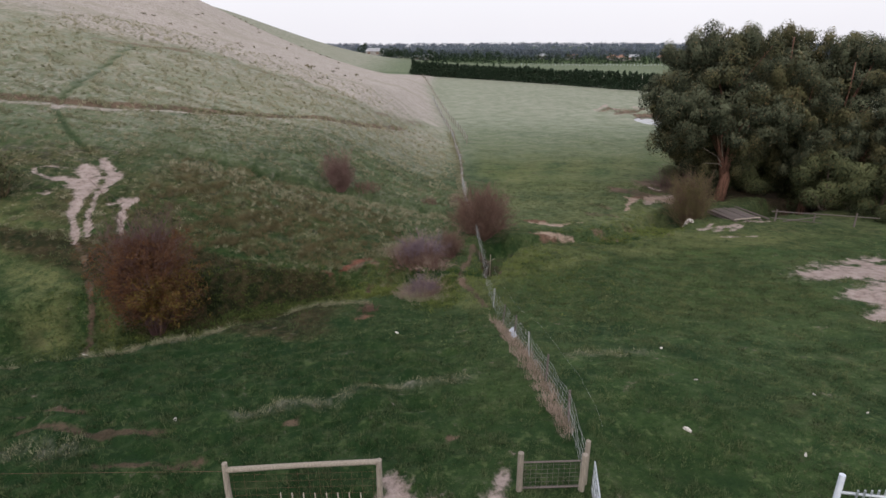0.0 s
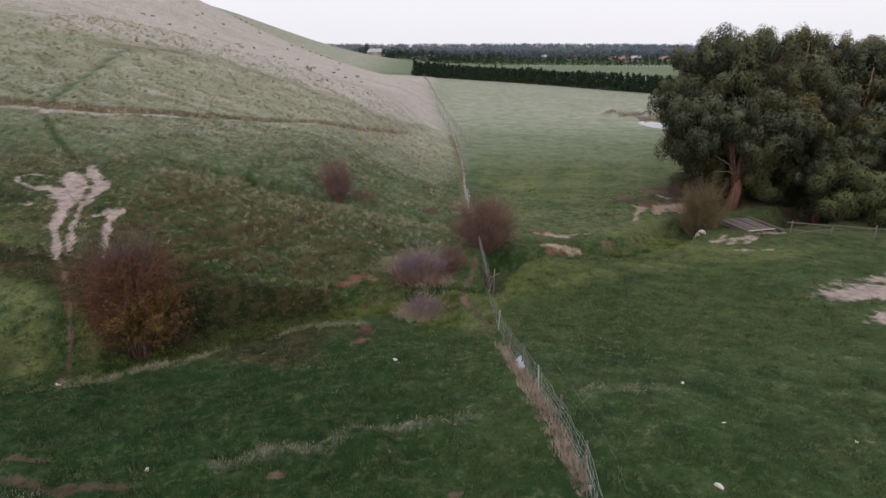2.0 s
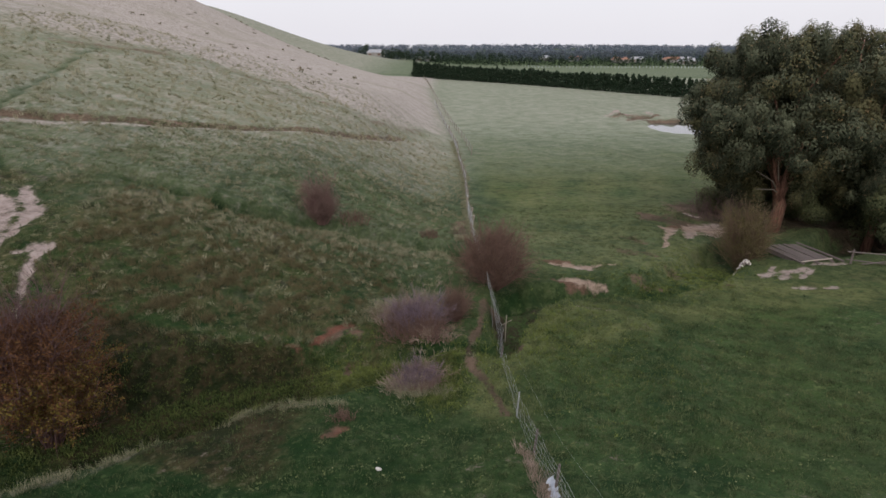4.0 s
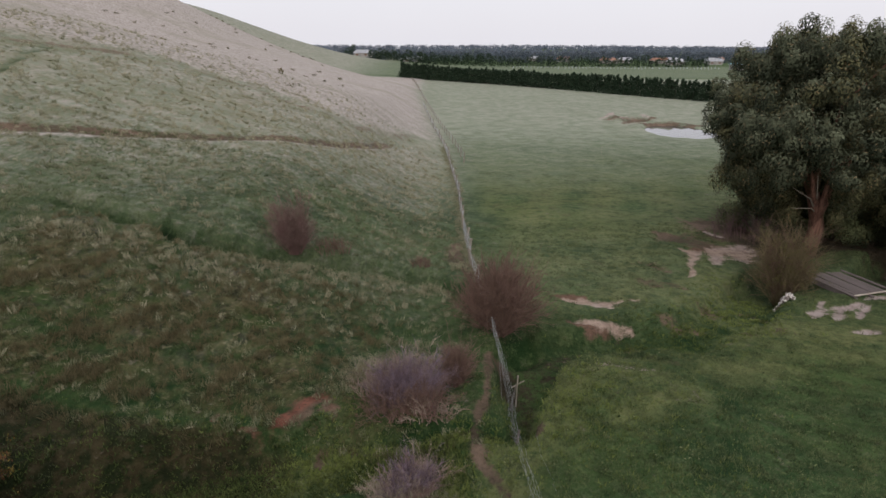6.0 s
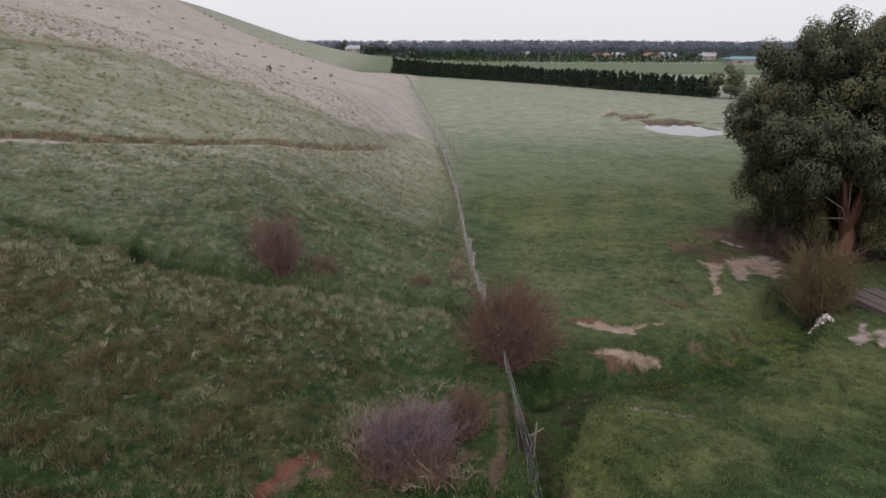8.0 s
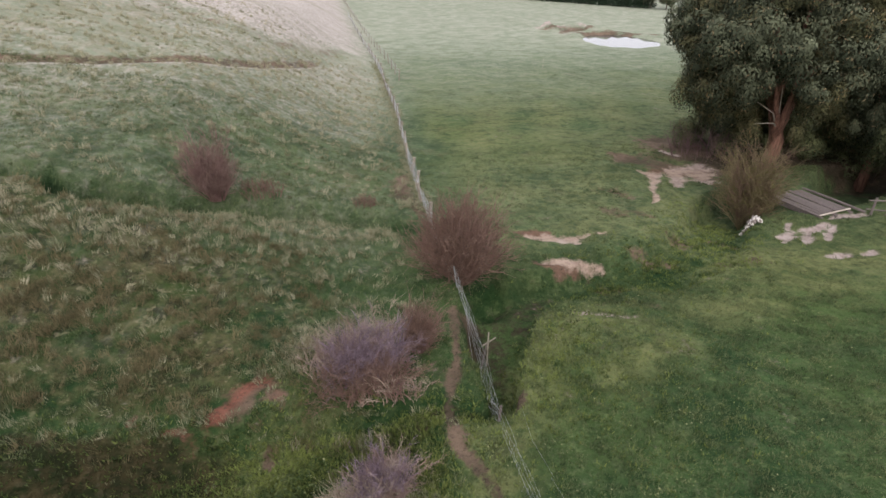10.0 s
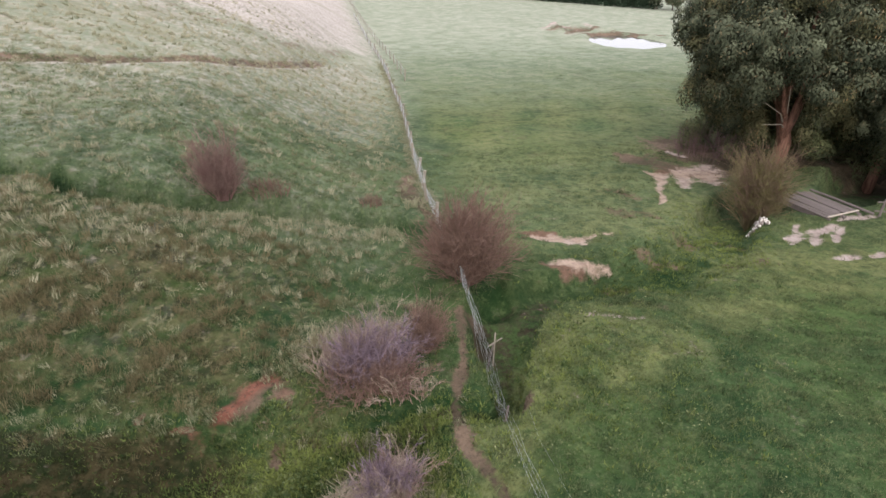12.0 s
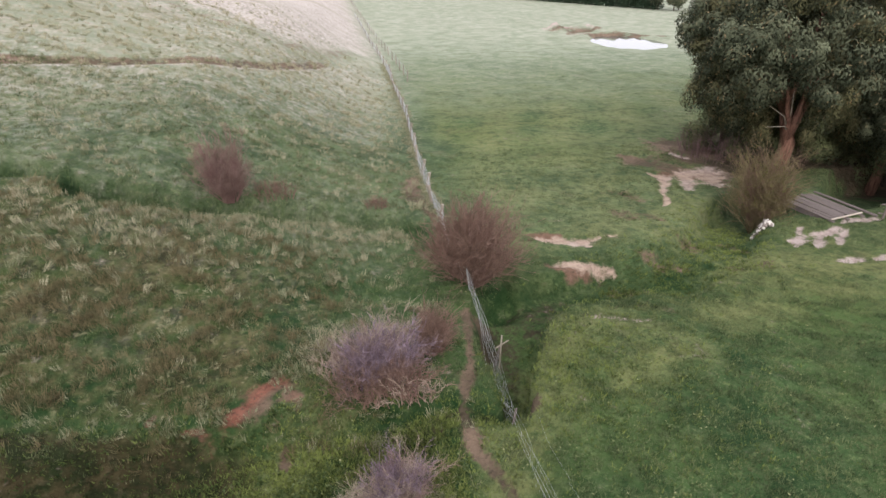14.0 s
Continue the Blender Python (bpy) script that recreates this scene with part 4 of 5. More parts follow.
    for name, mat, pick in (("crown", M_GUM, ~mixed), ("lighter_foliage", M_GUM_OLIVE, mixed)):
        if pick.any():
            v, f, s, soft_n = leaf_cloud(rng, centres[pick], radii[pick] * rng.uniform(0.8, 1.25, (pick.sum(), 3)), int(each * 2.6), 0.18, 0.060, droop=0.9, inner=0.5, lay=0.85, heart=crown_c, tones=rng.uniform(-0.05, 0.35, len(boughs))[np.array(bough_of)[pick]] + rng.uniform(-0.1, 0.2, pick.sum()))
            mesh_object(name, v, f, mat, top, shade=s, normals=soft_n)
    return top


def wattle(x, y, tall, reach, seed, clumps=26, each=300):
    rng = np.random.RandomState(seed)
    top = thing("wattle_bush", x, y, stand(x, y) - 0.1, "dense dark green wattle bush below the gum trees", "bush", "wattle bushes")
    centres = []
    for _ in range(clumps):
        a, f = rng.uniform(0, 6.283), math.sqrt(rng.uniform(0, 1))
        centres.append((reach * f * math.cos(a), reach * f * math.sin(a), tall * (0.12 + 0.8 * rng.uniform() * math.sqrt(1 - 0.7 * f * f))))
    for c in centres[:7]:
        part("stem", limb([(0, 0, -0.1), (c[0] * 0.4, c[1] * 0.4, c[2] * 0.6), c], [0.1, 0.07, 0.02], 5), M_BARK_DARK, top)
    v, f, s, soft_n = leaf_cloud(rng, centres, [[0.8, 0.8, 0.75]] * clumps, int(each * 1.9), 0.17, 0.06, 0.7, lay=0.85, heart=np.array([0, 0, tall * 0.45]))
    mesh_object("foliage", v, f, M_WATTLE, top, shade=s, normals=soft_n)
    return top


gum_tree(20.9, 41.4, 12.4, 5.4, 52, "large dark green gum with a reddish forked trunk", low=0.12, lean=(-0.6, 0.9), clumps=330, each=150, olive=0.34, dead=True, trunk=0.36, bare=True,
         curtain=((-4.8, 0.5, 7.2), (-4.6, 0.0, 6.0), (-4.4, 0.8, 5.0), (-4.1, 1.6, 5.6), (-3.9, -0.6, 4.4), (-4.8, -1.0, 7.8), (-3.5, 1.8, 4.8), (-3.4, 0.6, 10.2), (-1.8, 1.2, 11.2), (1.6, 1.0, 11.0), (3.2, 0.6, 9.8), (0.2, 1.6, 11.4)))
gum_tree(26.0, 46.5, 13.4, 5.4, 12, "tall gum with grey-green rounded crown", low=0.18, stems=((-1.2, 0.62, 0.82), (1.3, 0.6, 0.84)), clumps=170, each=140)
gum_tree(27.4, 41.6, 8.8, 3.6, 13, "shorter dense olive-green gum beside the footbridge", low=0.17, clumps=120, each=150, olive=0.4, trunk=0.26)
gum_tree(29.6, 43.4, 12.6, 4.8, 14, "tall gum with reddish bare stems", low=0.2, stems=((-1.5, 0.45, 0.68), (0.8, 0.55, 0.75)), clumps=170, each=140)
gum_tree(35.0, 46.5, 13.0, 5.2, 15, "broad gum with a drooping crown", low=0.12, clumps=120, each=120)
gum_tree(27.5, 51.0, 13.4, 5.0, 16, "tall gum at the back of the stand", low=0.2, clumps=90, each=120)
gum_tree(32.0, 38.6, 9.5, 3.8, 17, "bushy gum low to the ground", low=0.10, clumps=70, each=130, trunk=0.3)
gum_tree(40.0, 41.0, 12.0, 5.0, 18, "broad gum at the end of the stand", low=0.1, clumps=80, each=110)
wattle(26.6, 38.0, 4.6, 2.2, 21)
wattle(29.4, 36.6, 4.4, 2.4, 22)
# added behind the trunks to block light coming through the gaps
wattle(25.0, 45.5, 5.0, 2.6, 23, 30)
wattle(33.6, 35.4, 3.6, 2.2, 24)
# these four are added as well, to darken the space under the crowns
wattle(29.0, 42.5, 5.0, 2.6, 25, 30)
wattle(22.4, 48.0, 4.2, 2.4, 26, 26)
wattle(24.4, 44.4, 4.4, 2.2, 27, 26)
wattle(20.6, 46.2, 2.8, 1.8, 28, 20)

shrub(2.25, 32.1, "thorn_bush", "leafless russet thorn bush leaning over the fence", "bush", (1.75, 1.7, 3.1), M_TWIG_BROWN, (160, 11, 7), 31, 0.024, base=0.16, lean=0.2, stray=0.42)
shrub(-6.85, 36.9, "hill_bush", "small bare reddish-brown bush on the slope", "bush", (0.95, 0.95, 2.45), M_TWIG_RED, (120, 11, 7), 32, 0.017, base=0.3, uneven=0.25, stray=0.42)
shrub(-1.2, 27.0, "bramble_thicket", "mauve and grey leafless bramble thicket", "bramble", (1.02, 0.95, 1.35), M_TWIG_PURPLE, (360, 7, 4), 33, 0.015, base=0.9, uneven=0.28, arch=0.30, stray=0.42)
shrub(-1.2, 26.15, "red_bramble", "reddish dead bramble skirting the mauve thicket", "bramble", (1.3, 0.7, 0.85), M_TWIG_BROWN, (280, 6, 4), 41, 0.012, base=1.0, uneven=0.4, arch=0.30, stray=0.5)
shrub(-2.35, 26.9, "dry_canes", "bleached straw canes drooping round the thicket", "bramble", (0.4, 0.55, 0.75), M_TWIG_STRAW, (80, 5, 3), 42, 0.011, base=1.0, uneven=0.15, arch=0.30, stray=0.3)
shrub(-0.4, 25.9, "trailing_canes", "pale trailing canes at the thicket's foot", "bramble", (0.75, 0.5, 0.6), M_TWIG_STRAW, (90, 5, 3), 43, 0.010, base=1.0, uneven=0.5, arch=0.34, stray=0.5)
shrub(0.32, 27.85, "brown_bramble", "brown dead bramble beside the fence", "bramble", (0.46, 0.6, 1.55), M_TWIG_BROWN, (150, 8, 6), 34, 0.013, base=0.55, uneven=0.28, arch=0.16, stray=0.45)
shrub(-0.95, 23.2, "low_bramble", "mauve bramble clump on the creek bank", "bramble", (0.6, 0.55, 0.95), M_TWIG_PURPLE, (230, 6, 4), 35, 0.012, base=1.0, uneven=0.2, arch=0.28, stray=0.45)
shrub(-1.25, 22.9, "low_dry_canes", "straw coloured dead bramble on the creek bank", "bramble", (0.72, 0.45, 0.7), M_TWIG_STRAW, (200, 6, 4), 44, 0.011, base=1.0, uneven=0.4, arch=0.28, stray=0.45)
shrub(-1.15, 27.45, "pale_canes", "pale pinkish dead canes rising behind the thicket", "bramble", (0.8, 0.4, 1.5), M_TWIG_STRAW, (130, 6, 4), 47, 0.010, base=1.0, uneven=0.5, arch=0.26, stray=0.5)
shrub(-0.55, 23.4, "pale_canes", "pale dead canes on the creek bank thicket", "bramble", (0.4, 0.4, 1.0), M_TWIG_STRAW, (90, 6, 3), 48, 0.010, base=1.0, uneven=0.45, arch=0.28, stray=0.5)
shrub(-3.06, 20.8, "red_bramble", "small dead red bramble on the rim of the bank", "bramble", (0.35, 0.3, 0.4), M_TWIG_BROWN, (70, 5, 3), 45, 0.010, base=1.0, uneven=0.4, arch=0.28, stray=0.5)
shrub(-5.3, 37.6, "hill_scrub", "sparse brown scrub in the ditch", "bush", (1.0, 0.5, 0.8), M_TWIG_BROWN, (70, 7, 4), 36, 0.012, base=0.9, stray=0.5)
shrub(-1.0, 38.6, "hill_scrub", "low rusty dead weeds beside the ditch", "bush", (0.6, 0.35, 0.6), M_TWIG_BROWN, (50, 6, 3), 46, 0.011, base=0.9, stray=0.5)
shrub(-12.15, 21.3, "autumn_bush", "large thorn bush with russet and yellow leaves", "bush", (0.88, 1.0, 5.3), M_TWIG_DARK, (150, 9, 6), 37, 0.020, base=0.28, lean=0.05, uneven=0.2, stray=0.55,
      leaves=(("russet_leaves", M_AUTUMN, 15000, 0.10, 0.80, 0.058, -9.0), ("yellow_leaves", M_AUTUMN_GOLD, 10000, 0.05, 0.55, 0.066, -0.1)))
shrub(16.7, 36.5, "bridge_shrub", "tangled olive-brown shrub beside the footbridge", "bush", (1.0, 0.95, 4.0), M_TWIG_OLIVE, (150, 10, 6), 38, 0.024, base=0.22, stray=0.45,
      leaves=(("sparse_leaves", M_OLIVE_LEAF, 650, 0.35, 1.0, 0.065, -9.0),))
shrub(19.3, 45.2, "grey_scrub", "grey-brown leafless scrub under the gum", "bush", (2.6, 2.6, 1.9), M_TWIG_DARK, (120, 6, 4), 39, 0.012, base=0.8)
shrub(-22.3, 27.5, "dark_bush", "dim green bush on the slope", "bush", (1.0, 1.0, 2.2), M_TWIG_OLIVE, (40, 6, 3), 40, 0.014, leaves=(("leaves", M_WATTLE, 700, 0.1, 1.0, 0.12, -9.0),))


# grass: blades in tufts, one triangle each
def blades(rng, px, py, pz, tones, each, tall, wide, spread_r, together=0.0, splay=0.85):
    n = len(px) * each
    k = np.repeat(np.arange(len(px)), each)
    a = rng.uniform(0, 6.283, n)
    r = spread_r * np.sqrt(rng.uniform(0, 1, n))
    root = np.stack([px[k] + r * np.cos(a), py[k] + r * np.sin(a), pz[k] - 0.03], 1)
    b = a + rng.normal(0, 0.8, n)
    h = tall[k] * rng.uniform(0.55, 1.15, n)
    out = h * rng.uniform(0.2 * splay, splay, n)
    way, far = rng.uniform(0, 6.283, len(px))[k], together * tall[k] * rng.uniform(0.3, 1, len(px))[k]
    tip = root + np.stack([out * np.cos(b) + far * np.cos(way), out * np.sin(b) + far * np.sin(way), h], 1)
    c = rng.uniform(0, 6.283, n)
    w = wide * rng.uniform(0.6, 1.3, n)
    side = np.stack([w * np.cos(c), w * np.sin(c), np.zeros(n)], 1)
    v = np.stack([root - side, root + side, tip], 1).reshape(-1, 3)
    # tone falls at the root, painting shade between blades, and rises at the tip
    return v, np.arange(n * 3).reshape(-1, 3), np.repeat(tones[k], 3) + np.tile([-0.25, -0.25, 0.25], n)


rng = np.random.RandomState(5)
n = 135000
px = rng.uniform(-20, 24, n)
py = 8 + 40 * rng.uniform(0, 1, n) ** 1.3
gully, gully_w, _ = along(CREEK, px, py)
clear = (rng.uniform(size=n) > 0.75 * marks(GOLD_LINES, px, py, 0.9)) & (gully > 0.9 * gully_w) & (marks(SOIL_LINES, px, py, 0.7) < 0.5) & (mud_at(px, py) < 0.4) & (rng.uniform(size=n) < 0.55 + 0.45 * wave(px, py, 2.2, 41) + 0.3 * wave(px, py, 0.7, 48))
px, py = px[clear], py[clear]
qx, qy = rng.uniform(1, 15, 26000), rng.uniform(18.5, 31, 26000)
gully, gully_w, _ = along(CREEK, qx, qy)
clear = (gully > 0.95 * gully_w) & (marks(SOIL_LINES, qx, qy, 0.7) < 0.5) & (mud_at(qx, qy) < 0.4) & (rng.uniform(size=26000) < 0.5 + 0.5 * wave(qx, qy, 1.1, 51))
px, py = np.concatenate([px, qx[clear]]), np.concatenate([py, qy[clear]])
tones = np.clip(0.38 - 0.2 * smooth(20, 14, py) - 0.34 * smooth(3, 0, px) * smooth(25, 20, py) + 0.42 * wave(px, py, 1.7, 42) + 0.36 * wave(px, py, 0.6, 49) + 0.2 * rng.normal(size=len(px)) + 0.4 * dryness(px, py) + 0.7 * marks(GOLD_LINES, px, py, 0.9), 0, 1.3)
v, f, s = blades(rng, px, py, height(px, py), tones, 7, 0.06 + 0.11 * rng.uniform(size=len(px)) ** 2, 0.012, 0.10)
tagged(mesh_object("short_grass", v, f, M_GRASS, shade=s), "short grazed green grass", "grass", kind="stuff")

n = 70000
px, py = rng.uniform(-40, 1.2, n), 24.5 + 72 * rng.uniform(0, 1, n) ** 1.3
patchy = wave(px, py, 2.6, 43) + 0.8 * wave(px, py, 0.8, 44)
lush_shade = along(DITCH, px, py)[0] < 0.9
keep = ~lush_shade & (along(HILL_PATH, px, py)[0] > 0.25) & (along(UPPER_TRACK, px, py)[0] > 0.7) & (mud_at(px, py) < 0.3) & (rng.uniform(size=n) < np.clip(0.16 + 0.40 * patchy, 0.02, 1) * (0.5 + 0.5 * smooth(28, 42, py)) * smooth(92, 50, py))
px, py = px[keep], py[keep]
tones = np.clip(0.14 + 0.84 * smooth(31, 60, py) + 0.3 * wave(px, py, 3.3, 45) + 0.35 * rng.normal(size=len(px)), 0, 1)
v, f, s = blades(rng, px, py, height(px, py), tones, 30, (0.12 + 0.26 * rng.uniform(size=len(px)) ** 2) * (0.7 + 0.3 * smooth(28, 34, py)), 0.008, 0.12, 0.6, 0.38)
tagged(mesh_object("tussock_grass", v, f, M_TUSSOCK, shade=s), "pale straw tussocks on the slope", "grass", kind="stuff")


def strewn(lines, per_metre, rng, extra=1.0):
    xs, ys = [], []
    for line in lines:
        for a, b in zip(line, line[1:]):
            n = max(1, int(per_metre * math.hypot(b[0] - a[0], b[1] - a[1])))
            t = rng.uniform(0, 1, n)
            w = (a[2] + t * (b[2] - a[2])) * extra
            xs.append(a[0] + t * (b[0] - a[0]) + rng.normal(0, 0.5, n) * w)
            ys.append(a[1] + t * (b[1] - a[1]) + rng.normal(0, 0.5, n) * w)
    return np.concatenate(xs), np.concatenate(ys)


RIMS = [[(-28, 15.6, 0.4), (-14.5, 15.9, 0.35), (-11.9, 16.7, 0.3), (-9.9, 18.1, 0.3), (-7.6, 20.4, 0.3), (-5.3, 21.4, 0.3), (-3.2, 21.6, 0.3)],
        [(-13, 34.4, 0.4), (-9, 34.0, 0.4), (-6.5, 35.0, 0.4), (-2, 36.1, 0.4)], [(-4, 26.8, 0.5), (-2.6, 28.6, 0.6), (0, 29.4, 0.5)]]
FRINGE = [[(-3.2, 27.4, 0.4), (-2.6, 28.0, 0.5), (-1.2, 28.4, 0.5), (0.2, 28.8, 0.5)], [(-2.2, 23.6, 0.4), (-1.4, 22.6, 0.5), (0.2, 22.6, 0.4)]]
px, py = strewn(RIMS + FRINGE * 2 + [[(1.9, 36, 0.35), (1.5, 43, 0.4), (1.7, 60, 0.5), (1.1, 88, 0.6)]], 24, rng)
v, f, s = blades(rng, px, py, height(px, py), np.clip(0.45 + 0.3 * rng.normal(size=len(px)), 0, 1), 26, 0.10 + 0.18 * rng.uniform(size=len(px)), 0.0055, 0.11)
tagged(mesh_object("dry_grass", v, f, M_TUSSOCK, shade=s), "dry straw grass along banks and fence", "grass", kind="stuff")
px, py = strewn([[(2.85, 10.8, 0.16), (2.7, 13, 0.2), (2.42, 15.6, 0.22), (2.12, 17.8, 0.2), (1.95, 19, 0.16)]], 26, rng)
v, f, s = blades(rng, px, py, height(px, py), np.clip(0.5 + 0.35 * rng.normal(size=len(px)), 0, 1), 20, 0.12 + 0.22 * rng.uniform(size=len(px)), 0.007, 0.10, 0.4, 0.6)
tagged(mesh_object("fence_straw", v, f, M_DEAD_GRASS, shade=s), "pinkish dead grass caught along the fence", "grass", kind="stuff")
px, py = strewn([[(-17, 33.8, 0.9), (-13, 33.4, 0.9), (-9, 33.2, 0.9), (-6.5, 34.2, 0.9), (-2, 35.4, 0.8), (0.4, 35.6, 0.6)]], 16, rng, 1.2)
v, f, s = blades(rng, px, py, height(px, py), np.clip(0.8 + 0.25 * rng.normal(size=len(px)), 0, 1.1), 26, 0.14 + 0.26 * rng.uniform(size=len(px)) ** 1.5, 0.007, 0.13, 0.5, 0.4)
px2, py2 = strewn([[(-7.5, 31.5, 1.4), (-4.5, 32.4, 1.6), (-2.2, 33.4, 1.6), (-0.6, 33.8, 1.4)], [(-13.5, 31.8, 1.6), (-9.5, 32.2, 1.6)]], 9, rng, 1.6)
v2, f2, s2 = blades(rng, px2, py2, height(px2, py2), np.clip(0.62 + 0.35 * rng.normal(size=len(px2)), 0, 1.1), 30, 0.14 + 0.32 * rng.uniform(size=len(px2)) ** 1.5, 0.009, 0.10, 0.7, 0.32)
v, f, s = np.concatenate([v, v2]), np.concatenate([f, np.asarray(f2) + len(v)]), np.concatenate([s, s2])
tagged(mesh_object("crest_tussocks", v, f, M_TUSSOCK, shade=s), "pale tussocks along the crest of the bank", "grass", kind="stuff")
TERRACES = [[(-12.5, 24.4, 0.25), (-10.1, 26.9, 0.3), (-8.4, 30.4, 0.25)], [(-13, 26.6, 0.3), (-11, 28.5, 0.35), (-9.9, 30.1, 0.25)], [(-7.4, 26.6, 0.3), (-5.6, 29.4, 0.3)], [(-15, 29, 0.3), (-12.6, 32.4, 0.3)]]
px, py = strewn(TERRACES, 30, rng)
n = 9000
qx, qy = rng.uniform(-16, -1, n), rng.uniform(24.6, 35, n)
keep = rng.uniform(size=n) < np.clip(0.2 + 0.5 * wave(qx, qy, 2.2, 71) + 0.3 * wave(qx, qy, 0.7, 72), 0, 1) * smooth(0, -4, qx - 0.2 * (30 - qy))
keep &= (marks(SOIL_LINES, qx, qy, 0.7) < 0.3) & (mud_at(qx, qy) < 0.3)
px, py = np.concatenate([px, qx[keep]]), np.concatenate([py, qy[keep]])
v, f, s = blades(rng, px, py, height(px, py), np.clip(0.5 + 0.35 * rng.normal(size=len(px)), 0, 1), 22, 0.12 + 0.22 * rng.uniform(size=len(px)) ** 1.6, 0.008, 0.12, 0.6, 0.38)
tagged(mesh_object("brown_tussocks", v, f, M_TUSSOCK_BROWN, shade=s), "brownish rank tussocks on the lower slope", "grass", kind="stuff")
px, py = strewn(DRY_LINES[:3], 24, rng, 1.6)
v, f, s = blades(rng, px, py, height(px, py), np.clip(0.55 + 0.35 * rng.normal(size=len(px)), 0, 1), 14, 0.05 + 0.10 * rng.uniform(size=len(px)), 0.007, 0.12)
tagged(mesh_object("straw_streaks", v, f, M_TUSSOCK, shade=s), "thin straw streaks lying in green grass", "grass", kind="stuff")

px, py = strewn([[(-14, 19.5, 3), (-8, 23, 2), (-3, 24.6, 1.6), (1, 24.6, 1.2)], [(3.3, 25, 1.6), (4.8, 28, 1.6)], [(4.5, 22.5, 4), (6, 27, 3.5)], [(-0.2, 21.8, 1.0), (0.2, 23.6, 0.5)], [(7, 31, 2.2), (12, 32.6, 2.6), (14.2, 34.9, 2.4), (15.6, 36.8, 1.6)]], 620, rng)
keep = (marks(SOIL_LINES, px, py, 0.7) < 0.35) & (mud_at(px, py) < 0.4) & ((px < 2.5) | (rng.uniform(size=len(px)) < 0.35))
px, py = px[keep], py[keep]
v, f, s = blades(rng, px, py, height(px, py), np.clip(0.38 - 0.6 * smooth(-3.5, -6, px) - 0.12 * smooth(2, 3, px) + 0.5 * wave(px, py, 1.3, 47) + 0.4 * wave(px, py, 0.5, 50) + 0.5 * marks(GOLD_LINES, px, py, 0.9), 0, 1.3), 6, 0.05 + 0.10 * rng.uniform(size=len(px)), 0.022, 0.09)
tagged(mesh_object("creek_weeds", v, f, M_WEED, shade=s), "rank green weeds along the creek", "weeds", kind="stuff")

px, py = strewn(FRINGE, 5, rng, 0.9)
v, f, s = blades(rng, px, py, height(px, py), np.clip(0.95 + 0.15 * rng.normal(size=len(px)), 0, 1.2), 30, 0.3 + 0.35 * rng.uniform(size=len(px)), 0.007, 0.10)
tagged(mesh_object("reed_grass", v, f, M_TUSSOCK, shade=s), "tall bleached grass round the brambles", "grass", kind="stuff")

# clover and flat weeds, each leaf a small tilted diamond
n = 90000
px, py = rng.uniform(-5, 15, n), rng.uniform(17, 33, n)
lot = 0.5 + 0.5 * wave(px, py, 1.3, 81) + 0.35 * wave(px, py, 0.45, 82) + 0.35 * marks(GOLD_LINES, px, py, 0.9)
gully, gully_w, _ = along(CREEK, px, py)
keep = (rng.uniform(size=n) < np.clip(lot - 0.2, 0, 1.3) ** 2.4 * 0.5 * smooth(15, 9, px)) & ((gully > 0.95 * gully_w) | (px < 1.5)) & (marks(SOIL_LINES, px, py, 0.7) < 0.35) & (mud_at(px, py) < 0.3)
px, py = px[keep], py[keep]
c = np.stack([px, py, height(px, py) + 0.03 + 0.06 * rng.uniform(size=len(px))], 1)
tilt = rng.normal(size=(len(px), 3)) * (1, 1, 0.35)
tilt /= np.linalg.norm(tilt, axis=1, keepdims=True)
side = np.cross(tilt, np.array([[0, 0, 1.0]]) + 0.5 * rng.normal(size=(len(px), 3)))
side /= np.linalg.norm(side, axis=1, keepdims=True)
l = rng.uniform(0.016, 0.036, (len(px), 1))
v = np.stack([c - tilt * l, c + side * l * 0.8, c + tilt * l, c - side * l * 0.8], 1).reshape(-1, 3)
tone_c = np.clip(0.28 + 0.3 * wave(px, py, 1.1, 83) + 0.4 * marks(GOLD_LINES, px, py, 0.9) + 0.2 * rng.normal(size=len(px)), 0, 1)
tagged(mesh_object("clover", v, np.arange(len(v)).reshape(-1, 4), M_CLOVER, shade=np.repeat(tone_c, 4)), "yellowish clover and flat weeds in the turf", "clover", kind="stuff")

# dark low scrub dotted over the upper hill
n = 90
px, py = rng.uniform(-75, -12, n), rng.uniform(75, 215, n)
near = np.abs(px + 30 + 0.25 * (py - 80)) < 26
px, py = px[near], py[near]
v, f, s = leaf_cloud(rng, np.stack([px, py, height(px, py) + 0.15], 1), np.stack([0.3 + 0.7 * rng.uniform(size=len(px)), 0.4 * np.ones(len(px)), 0.3 * np.ones(len(px))], 1), 30, 0.3, 0.14, 0, 0.2)
tagged(mesh_object("hill_scrub_dots", v, f, M_TUSSOCK_BROWN, shade=s), "low dark scrub scattered on the straw hill", "scrub", kind="stuff")

# ---- fence along the foot of the hill ----
FENCE = [(2.85, 9.0), (3.0, 11.2), (2.85, 13), (2.6, 15.4), (2.3, 17.6), (2.08, 20), (1.88, 22), (1.78, 23.4), (1.93, 24.6), (2.3, 28.3), (1.9, 33), (1.6, 43), (1.8, 60), (1.2, 88), (-1.3, 129), (-4.8, 180), (-8.0, 235), (-11, 282)]


def fence_at(y):
    return float(np.interp(y, [p[1] for p in FENCE], [p[0] for p in FENCE]))


